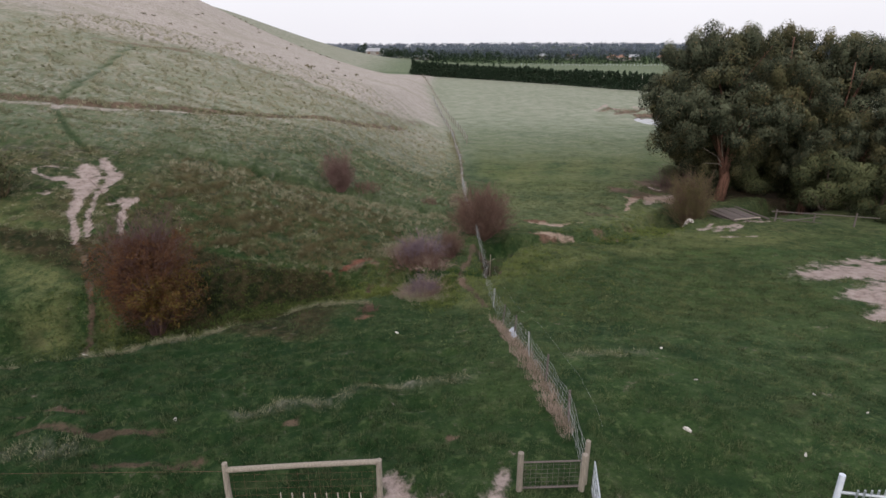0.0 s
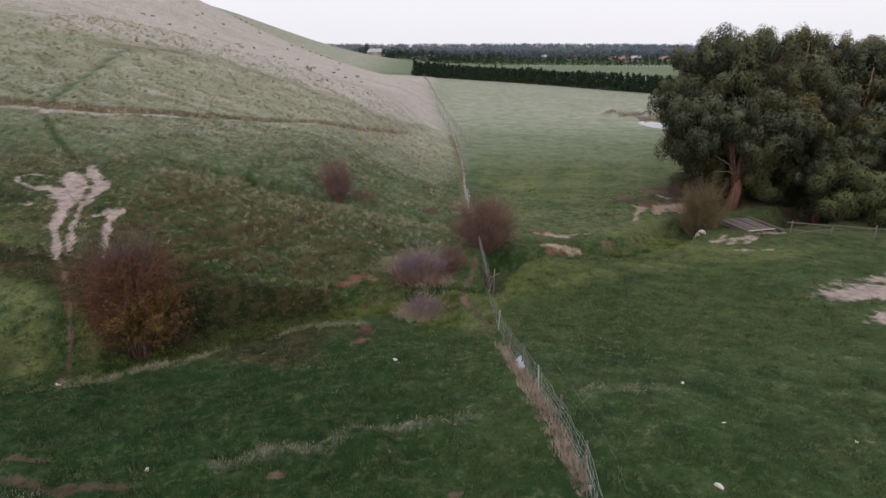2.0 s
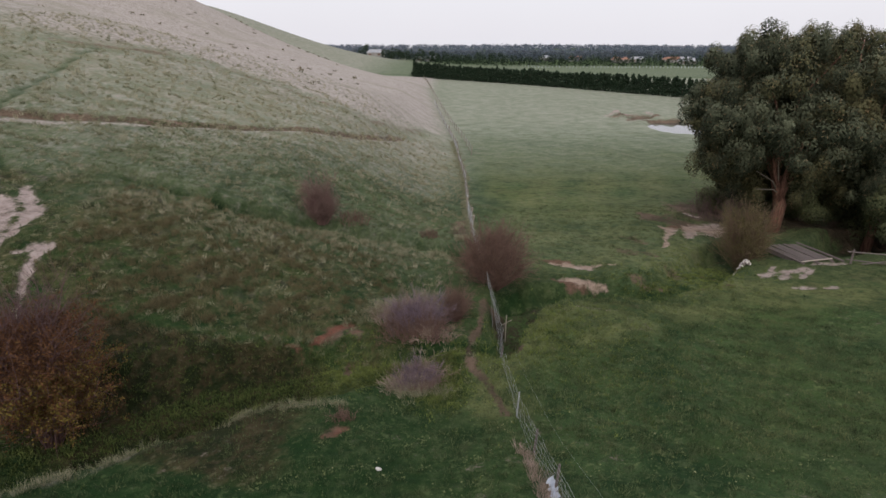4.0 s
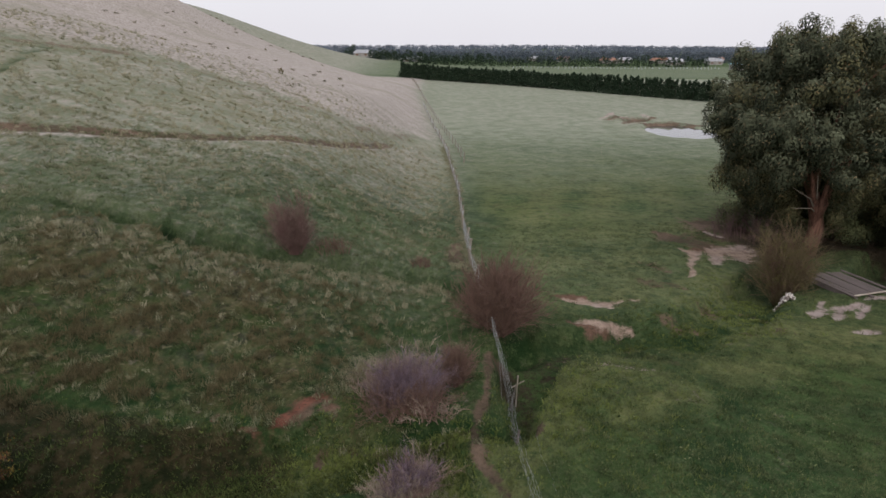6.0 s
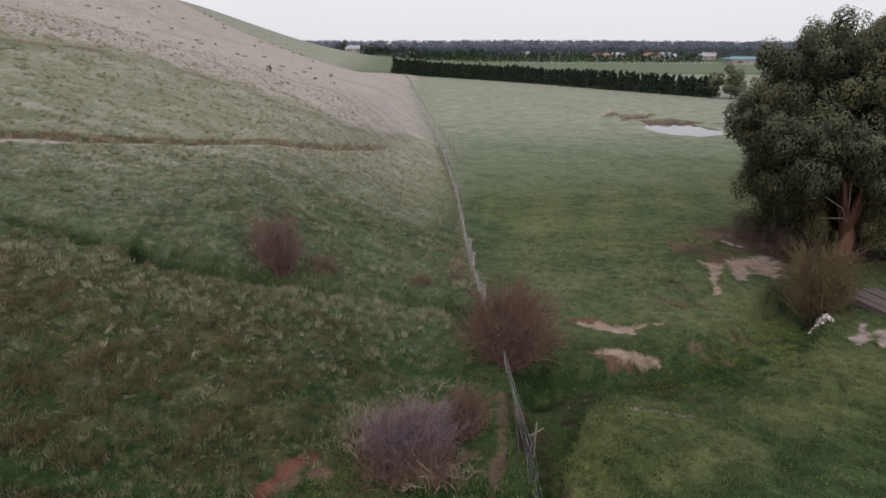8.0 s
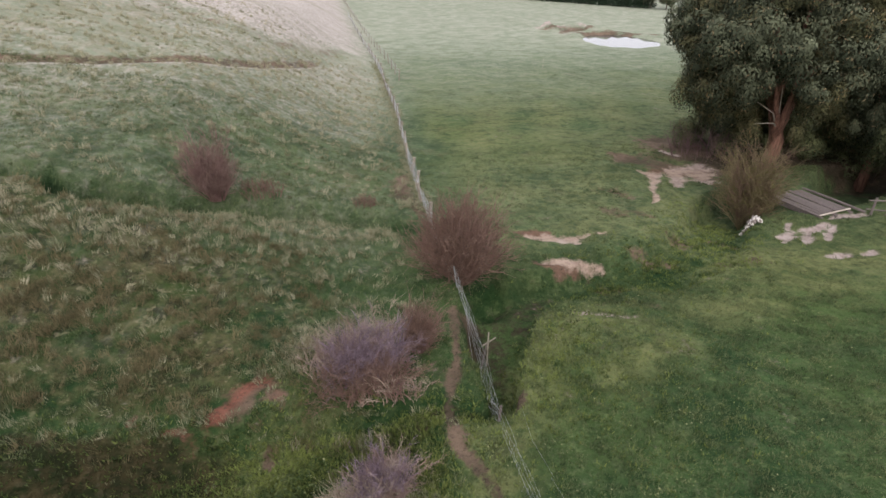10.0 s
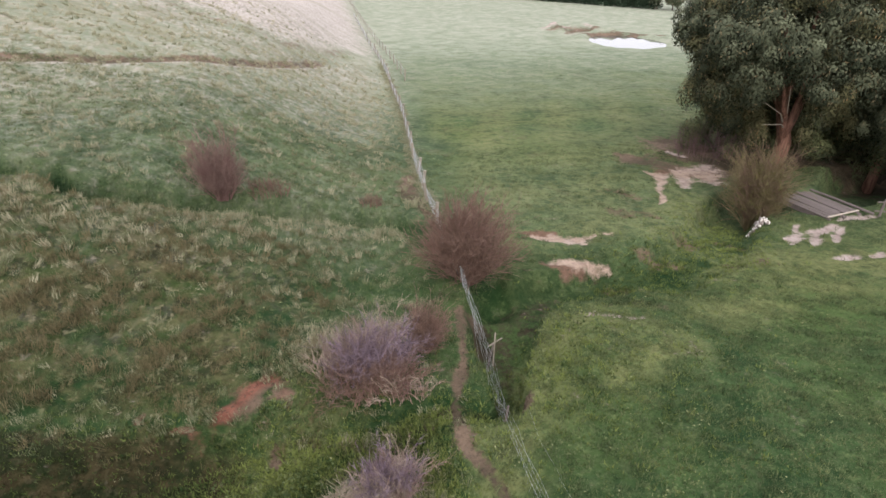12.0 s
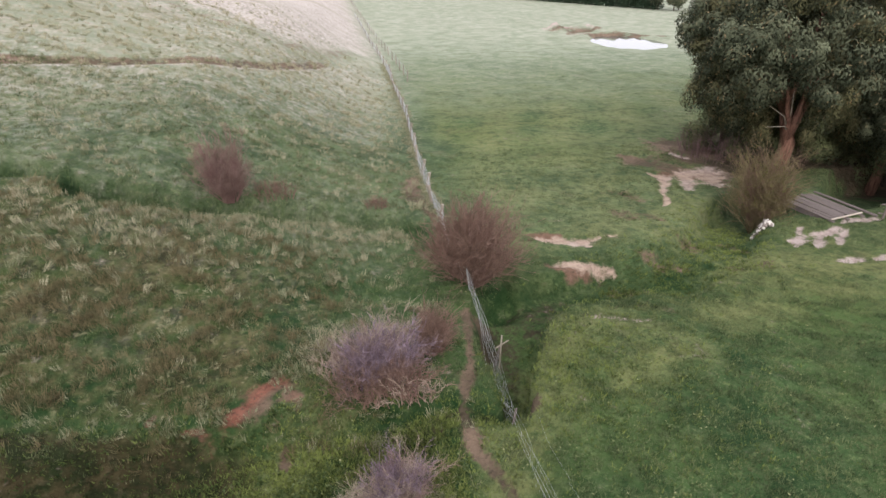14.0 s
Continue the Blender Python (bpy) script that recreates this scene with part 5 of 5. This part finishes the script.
fence = thing("wire_fence", 0, 0, 0, "sagging wire netting fence with leaning timber posts", "fence")
rng = np.random.RandomState(7)
spots = []
POSTS = [9.1, 11.2, 13.3, 15.0, 16.9, 18.7, 20.6, 24.6, 28.3, 31.0, 34.2, 36.8, 39.2, 41.6, 44, 46.5, 49, 52, 55, 58, 61, 64, 67, 70, 73, 76, 80, 84, 88, 92, 96, 100, 105, 110, 115, 121, 128, 135, 142]
for k, y in enumerate(POSTS):
    x = fence_at(y)
    z = stand(x, y)
    lean = Vector((rng.normal() * 0.10 * (k > 0), rng.normal() * 0.06 * (k > 0), 1)).normalized()
    tall = 0.8 + 0.2 * rng.uniform()
    foot = Vector((x, y, z - 0.3))
    if k == 0 or y > 36:
        part("post", limb([foot, foot + lean * (0.3 + tall * 0.5), foot + lean * (0.35 + tall)], [0.060, 0.055, 0.050] if y < 36 else [0.085, 0.080, 0.075], 8), M_TIMBER, fence)
    elif k % 3:
        part("stake", limb([foot, foot + lean * (0.3 + tall * 0.5), foot + lean * (0.3 + tall)], [0.034, 0.032, 0.028], 6), M_DECK, fence)
    else:
        part("steel_picket", limb([foot, foot + lean * (0.3 + tall)], [0.026, 0.026], 3), M_WIRE, fence)
    spots.append((foot + Vector((0, 0, 0.3)), lean))
spots.append((Vector((fence_at(150), 150, stand(fence_at(150), 150))), Vector((0, 0, 1))))
GAUGE_Y, GAUGE = (9, 17, 21, 25, 40, 90), (0.0038, 0.0036, 0.0024, 0.0024, 0.0095, 0.016)
for level in (0.08, 0.22, 0.36, 0.50, 0.64, 0.76):
    p, q = [], []
    for (a, la), (b, lb) in zip(spots, spots[1:]):
        u, w = a + la * level, b + lb * level
        steps = 5
        pts = [u.lerp(w, k / steps) - Vector((rng.normal() * 0.02, 0, 0.22 * (level / 1.02) * (k / steps) * (1 - k / steps))) for k in range(steps + 1)]
        p += pts[:-1]
        q += pts[1:]
    gauge = np.interp([u[1] for u in p], GAUGE_Y, GAUGE)
    mesh_object("wire", *tubes(p, q, gauge, gauge), M_WIRE, fence)
p, q = [], []
for (a, la), (b, lb) in zip(spots[:27], spots[1:28]):
    n = int((b - a).length / 0.2)
    for k in range(1, n):
        t = k / n
        up = la.lerp(lb, t)
        s = rng.normal() * 0.04
        p.append(a.lerp(b, t) + Vector((s, 0, 0.05)))
        q.append(a.lerp(b, t) + up * 0.72 + Vector((-s, rng.normal() * 0.03, -0.15 * t * (1 - t))))
gauge = 0.75 * np.interp([u[1] for u in p], GAUGE_Y, GAUGE)
mesh_object("netting", *tubes(p, q, gauge, gauge), M_WIRE, fence, "pale rusting wire netting")["kind"] = "stuff"
# fallen netting and rails where the fence crosses the creek
for a, b, r in (((2.02, 24.8, 0.25), (2.1, 27.2, 0.9), 0.010), ((1.9, 24.9, 0.5), (2.25, 28.2, 0.9), 0.008), ((2.15, 25.0, 0.1), (2.2, 27.8, 0.6), 0.009), ((1.98, 25.2, 0.15), (2.0, 29.5, 0.8), 0.008)):
    r *= 0.45
    part("slack_rail", limb([(a[0], a[1], stand(2.0, 24.4) + a[2] - 0.3), ((a[0] + b[0]) / 2 - 0.05, (a[1] + b[1]) / 2, stand(2.0, 26) + 0.75), (b[0], b[1], stand(b[0], b[1]) + b[2])], [r, r, r * 0.8], 5), M_WIRE, fence)
p, q = [], []
for k in range(14):
    u = Vector((fence_at(10 + k) + 0.5 + rng.normal() * 0.02, 10 + k, stand(3, 10 + k) + 0.75))
    w = Vector((fence_at(11 + k) + 0.5, 11 + k, stand(3, 11 + k) + 0.75))
    p.append(u)
    q.append(w)
mesh_object("outrigger_wire", *tubes(p, q, 0.0014, 0.0014), M_WIRE, fence)

# crossed stakes in the creek bed beside the fence
stakes = thing("crossed_stakes", 2.55, 28.4, stand(2.55, 28.4), "two crossed pale stakes in the creek", "stakes")
part("stake", limb([(0, 0, -0.2), (0.02, 0, 1.25)], [0.026, 0.022], 6), M_TIMBER, stakes)
part("crossbar", limb([(-0.18, -0.05, 0.80), (0.26, 0.05, 1.0)], [0.022, 0.020], 6), M_TIMBER, stakes)

# far fence running beside the first
far_fence = thing("paddock_fence", 0, 0, 0, "far wire fence with thin posts", "fence")
p, q, last = [], [], None
for k in range(46):
    y = 74 + k * 4.5
    x = fence_at(y) + 1.6 - 0.02 * k
    z = stand(x, y)
    part("post", limb([(x, y, z - 0.2), (x + rng.normal() * 0.05, y, z + 1.15)], [0.07, 0.06], 5), M_TIMBER, far_fence)
    for j, level in enumerate((0.4, 0.75, 1.05)):
        here = (x, y, z + level)
        if last:
            p.append(last[j])
            q.append(here)
    last = [(x, y, z + l) for l in (0.4, 0.75, 1.05)]
mesh_object("wires", *tubes(p, q, 0.012, 0.012), M_WIRE, far_fence)

# white plastic caught on the netting
bag = thing("plastic_sheet", 2.32, 16.9, stand(2.32, 16.9), "torn white plastic sheet caught on the fence", "plastic sheet")
bm = bmesh.new()
g = [[bm.verts.new((-0.04 + 0.04 * math.sin(i * 1.7) + 0.05 * j, -0.35 + i * 0.06, 0.10 + j * 0.05 + 0.03 * math.sin(i * 2.3 + j))) for j in range(4)] for i in range(13)]
for i in range(12):
    for j in range(3):
        bm.faces.new((g[i][j], g[i][j + 1], g[i + 1][j + 1], g[i + 1][j]))
bmesh.ops.solidify(bm, geom=bm.faces[:], thickness=0.012)
part("sheet", bm, M_PLASTIC, bag)

# ---- yards at the near end of the fence ----
frame_top = thing("timber_frame", -2.62, 8.45, stand(-2.62, 8.45), "weathered timber rail frame with wire below", "fence", turn=2)
for sx in (-1.42, 1.42):
    part("post", limb([(sx, 0, -0.4), (sx, 0, 0.6), (sx + 0.01, 0, 1.08)], [0.062, 0.058, 0.052], 9), M_TIMBER, frame_top)
part("rail", limb([(-1.4, 0, 0.93), (0, 0.01, 0.99), (1.4, 0, 1.04)], [0.055, 0.050, 0.052], 8), M_TIMBER, frame_top)
p, q = [], []
for k in range(5):
    p.append((-1.4, 0.02, 0.15 + 0.16 * k)), q.append((1.4, 0.02, 0.15 + 0.16 * k))
for k in range(14):
    p.append((-1.3 + 0.2 * k, 0.02, 0.05)), q.append((-1.3 + 0.2 * k, 0.02, 0.84))
mesh_object("mesh_panel", *tubes(p, q, 0.0022, 0.0022), M_RUST, frame_top)
part("far_wire", limb([(-1.42, 0, 0.9), (-8, 0.3, 0.75), (-18, 0.6, 0.5)], [0.003, 0.003, 0.003], 4), M_RUST, frame_top)
rack = thing("spiked_rack", -2.2, 8.15, stand(-2.2, 8.15), "old bar with upright pale tines in the grass", "farm tool")
part("bar", limb([(-0.85, 0, 0.30), (0.85, 0, 0.28)], [0.025, 0.025], 6), M_RUST, rack)
for k in range(8):
    part("tine", limb([(-0.76 + 0.21 * k, 0, -0.05), (-0.78 + 0.21 * k, 0.03, 0.62)], [0.014, 0.011], 5), M_DEADWOOD, rack)

gate = thing("mesh_gate", 1.5, 8.82, stand(2.1, 8.85), "small wooden gate covered with wire mesh", "gate")
part("gate_post", limb([(0, 0, -0.4), (0, 0, 0.96)], [0.065, 0.060], 9), M_TIMBER, gate)
part("gate_post", limb([(1.24, 0.08, -0.4), (1.26, 0.08, 0.86)], [0.065, 0.060], 9), M_TIMBER, gate)
for z in (0.10, 0.72):
    part("gate_rail", limb([(0.06, 0.02, z), (1.2, 0.07, z)], [0.018, 0.018], 6), M_DECK, gate)
p, q = [], []
for k in range(6):
    p.append((0.06, 0.02, 0.14 + 0.1 * k)), q.append((1.2, 0.07, 0.14 + 0.1 * k))
for k in range(11):
    p.append((0.1 + 0.11 * k, 0.022 + 0.004 * k, 0.10)), q.append((0.1 + 0.11 * k, 0.022 + 0.004 * k, 0.72))
mesh_object("mesh_panel", *tubes(p, q, 0.003, 0.003), M_DECK, gate)

steel_gate = thing("steel_gate", 2.93, 8.8, stand(3.0, 8.5), "open galvanised tube farm gate", "gate")
for z in (0.15, 0.36, 0.57, 0.78):
    part("bar", limb([(0, 0, z), (-0.35, -2.2, z)], [0.017, 0.017], 8), M_STEEL, steel_gate)
for k in range(9):
    part("stile", limb([(-0.35 * k / 8, -2.2 * k / 8, 0.13), (-0.35 * k / 8, -2.2 * k / 8, 0.80)], [0.012, 0.012], 6), M_STEEL, steel_gate)

rails = thing("stock_yard_rail", 7.35, 8.35, stand(7.35, 8.35), "white-topped post with steel yard rails", "fence")
part("post", limb([(-0.04, -0.1, -0.3), (0.03, 0, 0.98)], [0.058, 0.055], 9), M_PLASTIC, rails, "white painted post")
for k in range(6):
    part("tine", limb([(0.3 + 0.13 * k, -0.12, 0.3), (0.3 + 0.13 * k, -0.12, 0.72)], [0.02, 0.02], 6), M_STEEL, rails)
for z in (0.3, 0.62):
    part("rail", limb([(0, -0.05, z), (1.5, -0.25, z - 0.04)], [0.03, 0.03], 6), M_STEEL, rails)

# ---- footbridge over the creek ----
bridge = thing("footbridge", 19.5, 36.25, stand(19.6, 34.6) + 0.06, "grey timber footbridge over the creek", "bridge", turn=13)
for sx in (-0.92, 0.0, 0.92):
    part("beam", box(0.16, 2.8, 0.2, pose(sx, 0, -0.14)), M_DECK, bridge)
rng = np.random.RandomState(9)
plank = box(0.19, 2.55, 0.05, bevel=0.006)
plank_mesh = bpy.data.meshes.new("plank")
plank.to_mesh(plank_mesh)
plank.free()
plank_mesh.materials.append(M_DECK)
for k in range(10):
    ob = new("plank", plank_mesh)
    ob.parent = bridge
    ob.matrix_basis = pose(-0.93 + 0.207 * k + rng.normal() * 0.006, rng.normal() * 0.10, rng.normal() * 0.012, rng.normal() * 0.4, rng.normal() * 1.5, rng.normal() * 0.7)
part("edge_rail", limb([(1.15, -1.8, 0.08), (1.12, 0.2, 0.10), (1.12, 1.3, 0.08)], [0.06, 0.06, 0.05], 7), M_DECK, bridge)
part("kick_board", box(2.0, 0.07, 0.05, pose(0.0, -1.27, 0.045, 0, 0, 2)), M_DEADWOOD, bridge)

# ---- broken rails beyond the footbridge ----
old_rails = thing("broken_rail_fence", 22.4, 34.6, stand(22.4, 34.6), "broken pale post and rail fence", "fence")
for x, y, t in ((-0.9, 0.3, 0.9), (1.2, -0.3, 0.8), (3.4, -0.9, 1.0)):
    part("post", limb([(x, y, -0.5), (x + 0.03, y, t * 0.8)], [0.055, 0.05], 7), M_DECK, old_rails)
for a, b in (((-1.2, 0.3, 0.62), (1.4, -0.3, 0.58)), ((-1.1, 0.4, 0.15), (1.6, -0.5, 0.05)), ((-0.6, -0.1, 0.05), (1.5, -0.4, 0.45)), ((1.1, -0.3, 0.62), (4.6, -1.3, 0.6))):
    part("rail", limb([a, b], [0.035, 0.030], 6), M_DECK, old_rails)


def stone_mesh(seed, name="stone", material=M_STONE):
    r = np.random.RandomState(seed)
    bm = bmesh.new()
    bmesh.ops.create_icosphere(bm, subdivisions=1, radius=1)
    for vert in bm.verts:
        vert.co *= 1 + 0.22 * r.normal()
        vert.co.z *= 0.7
    me = bpy.data.meshes.new(name)
    bm.to_mesh(me)
    bm.free()
    me.materials.append(material)
    return me


heap = thing("rubble_heap", 15.97, 35.2, stand(15.97, 35.2), "heap of pale broken rubble on the creek bank", "rubble")
kinds = [stone_mesh(60 + k, "stone", M_STONE_PALE if k % 3 == 0 else M_STONE) for k in range(6)]
for k in range(80):
    x, y = max(-0.3, min(0.3, rng.normal() * 0.16)), max(-0.24, min(0.24, rng.normal() * 0.13))
    ob = new("stone", kinds[k % 6])
    ob.parent = heap
    s = rng.uniform(0.05, 0.13)
    ob.matrix_basis = Matrix.LocRotScale((x, y, stand(15.97 + x, 35.2 + y) - stand(15.97, 35.2) + 0.03 + 0.22 * max(0, 1 - math.hypot(x, y) * 2.4)), Euler((rng.uniform(0, 6), rng.uniform(0, 6), rng.uniform(0, 6))), (s, s * rng.uniform(0.7, 1.3), s))

pale_kinds = [stone_mesh(60 + k, "pale_stone", M_STONE_PALE) for k in range(4)]
for k, (x, y, s) in enumerate(((-1.70, 18.4, 0.09), (6.75, 15.3, 0.07), (5.75, 11.0, 0.10), (6.9, 13.2, 0.06), (7.9, 10.0, 0.07), (-6.6, 11.6, 0.08), (-12.2, 16.8, 0.14), (10.4, 11.6, 0.06), (9.6, 12.4, 0.05))):
    s *= 0.75
    ob = new("white_stone", pale_kinds[k % 4])
    ob.matrix_basis = Matrix.LocRotScale((x, y, stand(x, y) + s * 0.3), Euler((0.3 * k, 0.2, k)), (s * 1.5, s, s))
    tagged(ob, "small pale stone lying in the grass", "stone", "stones in the grass")

picket = thing("tread_in_post", 20.4, 80.5, stand(20.4, 80.5), "white tread-in electric fence post", "post")
part("stem", limb([(0, 0, -0.1), (0, 0, 1.0)], [0.016, 0.012], 6), M_TIMBER, picket)

# ---- distance: shelter belts, woods, houses ----
def pine_crown(seed, tall, reach):
    rng = np.random.RandomState(seed)
    centres, radii = [], []
    for k in range(15):
        f = k / 14
        r = reach * (1 - 0.80 * f)
        a = rng.uniform(0, 6.283)
        centres.append((0.45 * r * math.cos(a), 0.45 * r * math.sin(a), tall * (0.08 + 0.84 * f)))
        radii.append((r, r, tall * 0.10))
    return leaf_cloud(rng, centres, radii, 42, 0.75, 0.34, 0.1, 0.5)


BELT = [(-15.2, 292), (8, 270), (31, 244), (47, 221), (61, 198.5), (79, 171)]
lengths = np.concatenate([[0], np.cumsum([math.dist(a, b) for a, b in zip(BELT, BELT[1:])])])
models = []
for k in range(4):
    tree = thing("pine_tree", *BELT[0], 0, "dark shelterbelt pine among its row", "tree", "shelter belt of pines")
    part("trunk", limb([(0, 0, -0.2), (0, 0, 5.5)], [0.2, 0.06], 6), M_BARK_DARK, tree)
    v, f, s = pine_crown(80 + k, 7.6, 1.9)
    mesh_object("crown", v, f, M_PINE, tree, shade=s)
    models.append(tree)
rng = np.random.RandomState(13)
count = 112
for k in range(count):
    d = lengths[-1] * (k + 0.3 * rng.uniform()) / count
    x, y = np.interp(d, lengths, [b[0] for b in BELT]), np.interp(d, lengths, [b[1] for b in BELT]) + rng.normal() * 0.4
    m = pose(x, y, stand(x, y) - 0.1, 0, 0, rng.uniform(0, 360)) @ Matrix.Diagonal((1, 1, (0.76 + 0.16 * rng.uniform()) * (1.06 - 0.22 * k / count), 1))
    if k < 4:
        models[k].matrix_basis = m
    else:
        ob = copy_thing(models[k % 4], Matrix())
        ob.matrix_basis = m
for x, y, t, r in ((78.5, 171, 6.2, 2.4), (84, 170, 8.2, 3.2), (90, 168, 6.8, 3.0), (96, 165, 7.5, 3.2), (81.5, 168, 4.6, 2.4)):
    rr = np.random.RandomState(int(x))
    tree = thing("paddock_tree", x, y, stand(x, y), "round dark paddock tree at the end of the pines", "tree", "paddock trees")
    part("trunk", limb([(0, 0, -0.2), (0, 0, t * 0.5)], [0.2, 0.1], 6), M_BARK_DARK, tree)
    c = rr.normal(size=(16, 3)) * (r * 0.42, r * 0.42, t * 0.17) + (0, 0, t * 0.58)
    v, f, s = leaf_cloud(rr, c, [[r * 0.45] * 3] * 16, 150, 0.5, 0.25, 0.2, 0.3)
    mesh_object("crown", v, f, M_GUM, tree, shade=s)


def wood(name, label, seed, spots, tall, reach, each, material, leaf):
    rng = np.random.RandomState(seed)
    spots = np.asarray(spots, float)
    h = tall * rng.uniform(0.6, 1.15, len(spots))
    centres, radii = [], []
    for lift, wide in ((0.25, 0.9), (0.55, 1.0), (0.8, 0.65)):
        centres.append(np.stack([spots[:, 0] + rng.normal(size=len(spots)) * reach * 0.3, spots[:, 1], height(spots[:, 0], spots[:, 1]) + h * lift], 1))
        radii.append(np.stack([reach * wide * np.ones(len(spots)), reach * wide * np.ones(len(spots)), h * 0.25], 1))
    v, f, s = leaf_cloud(rng, np.concatenate(centres), np.concatenate(radii), each, leaf, leaf * 0.5, 0.0, 0.5)
    return tagged(mesh_object(name, v, f, material, shade=s), label, "woodland", kind="stuff")


rng = np.random.RandomState(17)
row = [(-50 + k * 2.3 + rng.normal() * 0.3, 478 + 0.02 * k) for k in range(118)]
wood("far_pine_belt", "dark clipped row of far pines", 91, row, 8.0, 2.0, 26, M_PINE, 1.3)
row = [(-75 + k * 6 + rng.normal() * 2, 540 + rng.normal() * 18) for k in range(22)]
wood("left_wood", "dark trees beyond the hill's foot", 92, row, 9, 4.5, 40, M_PINE, 1.7)
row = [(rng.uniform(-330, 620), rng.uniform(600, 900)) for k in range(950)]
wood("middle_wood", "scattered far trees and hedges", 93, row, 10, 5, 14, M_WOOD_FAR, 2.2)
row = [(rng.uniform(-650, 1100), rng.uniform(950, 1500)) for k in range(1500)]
wood("distant_wood", "distant woodland paled blue-grey for haze", 94, row, 12, 7, 10, M_WOOD_HORIZON, 3.2)
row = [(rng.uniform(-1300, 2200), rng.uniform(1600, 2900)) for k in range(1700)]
wood("horizon_wood", "woodland on the horizon tinted blue-grey for haze", 95, row, 16, 13, 9, M_WOOD_HORIZON, 5.5)


def house(x, y, w, d, h, roof_h, roof_mat, name="farm_house", label="small far house with a pitched roof", turn=0.0):
    top = thing(name, x, y, stand(x, y), label, "house", "houses in the distance", turn=turn)
    part("walls", box(w, d, h, pose(0, 0, h / 2), 0.02), M_CONCRETE, top)
    bm = bmesh.new()
    c = [bm.verts.new(p) for p in ((-w * 0.55, -d * 0.55, h), (w * 0.55, -d * 0.55, h), (w * 0.55, d * 0.55, h), (-w * 0.55, d * 0.55, h), (-w * 0.4, 0, h + roof_h), (w * 0.4, 0, h + roof_h))]
    for f in ((0, 1, 5, 4), (1, 2, 5), (2, 3, 4, 5), (3, 0, 4), (3, 2, 1, 0)):
        bm.faces.new([c[i] for i in f])
    part("roof", bm, roof_mat, top)
    for k in (-0.28, 0.28):
        part("window", box(w * 0.16, 0.12, h * 0.35, pose(w * k, -d / 2 - 0.03, h * 0.55), 0.02), M_RUST, top, "dark window")
    return top


for x, y, w, roof in ((178, 610, 16, M_TILE), (205, 640, 14, M_TIN), (236, 625, 18, M_TILE), (262, 655, 13, M_TIN), (150, 690, 14, M_TILE), (300, 640, 18, M_TIN), (330, 700, 20, M_TILE), (120, 720, 14, M_TIN), (226, 560, 15, M_TIN), (275, 585, 12, M_TIN), (-58, 505, 13, M_TIN), (-20, 620, 22, M_TIN)):
    house(x, y, w, 9, 3.2, 2.6, roof, turn=10 * math.sin(x))
shed = house(228, 430, 26, 14, 4.0, 1.8, M_TEAL, "machinery_shed", "long far shed with a teal roof")
line = thing("white_rail_fence", 0, 0, 0, "far white post fence across a paddock", "fence")
for k in range(60):
    x, y = 60 + k * 2.6, 452 - 0.05 * k
    part("post", box(0.16, 0.16, 1.5, pose(x, y, stand(x, y) + 0.7), 0), M_PLASTIC, line)
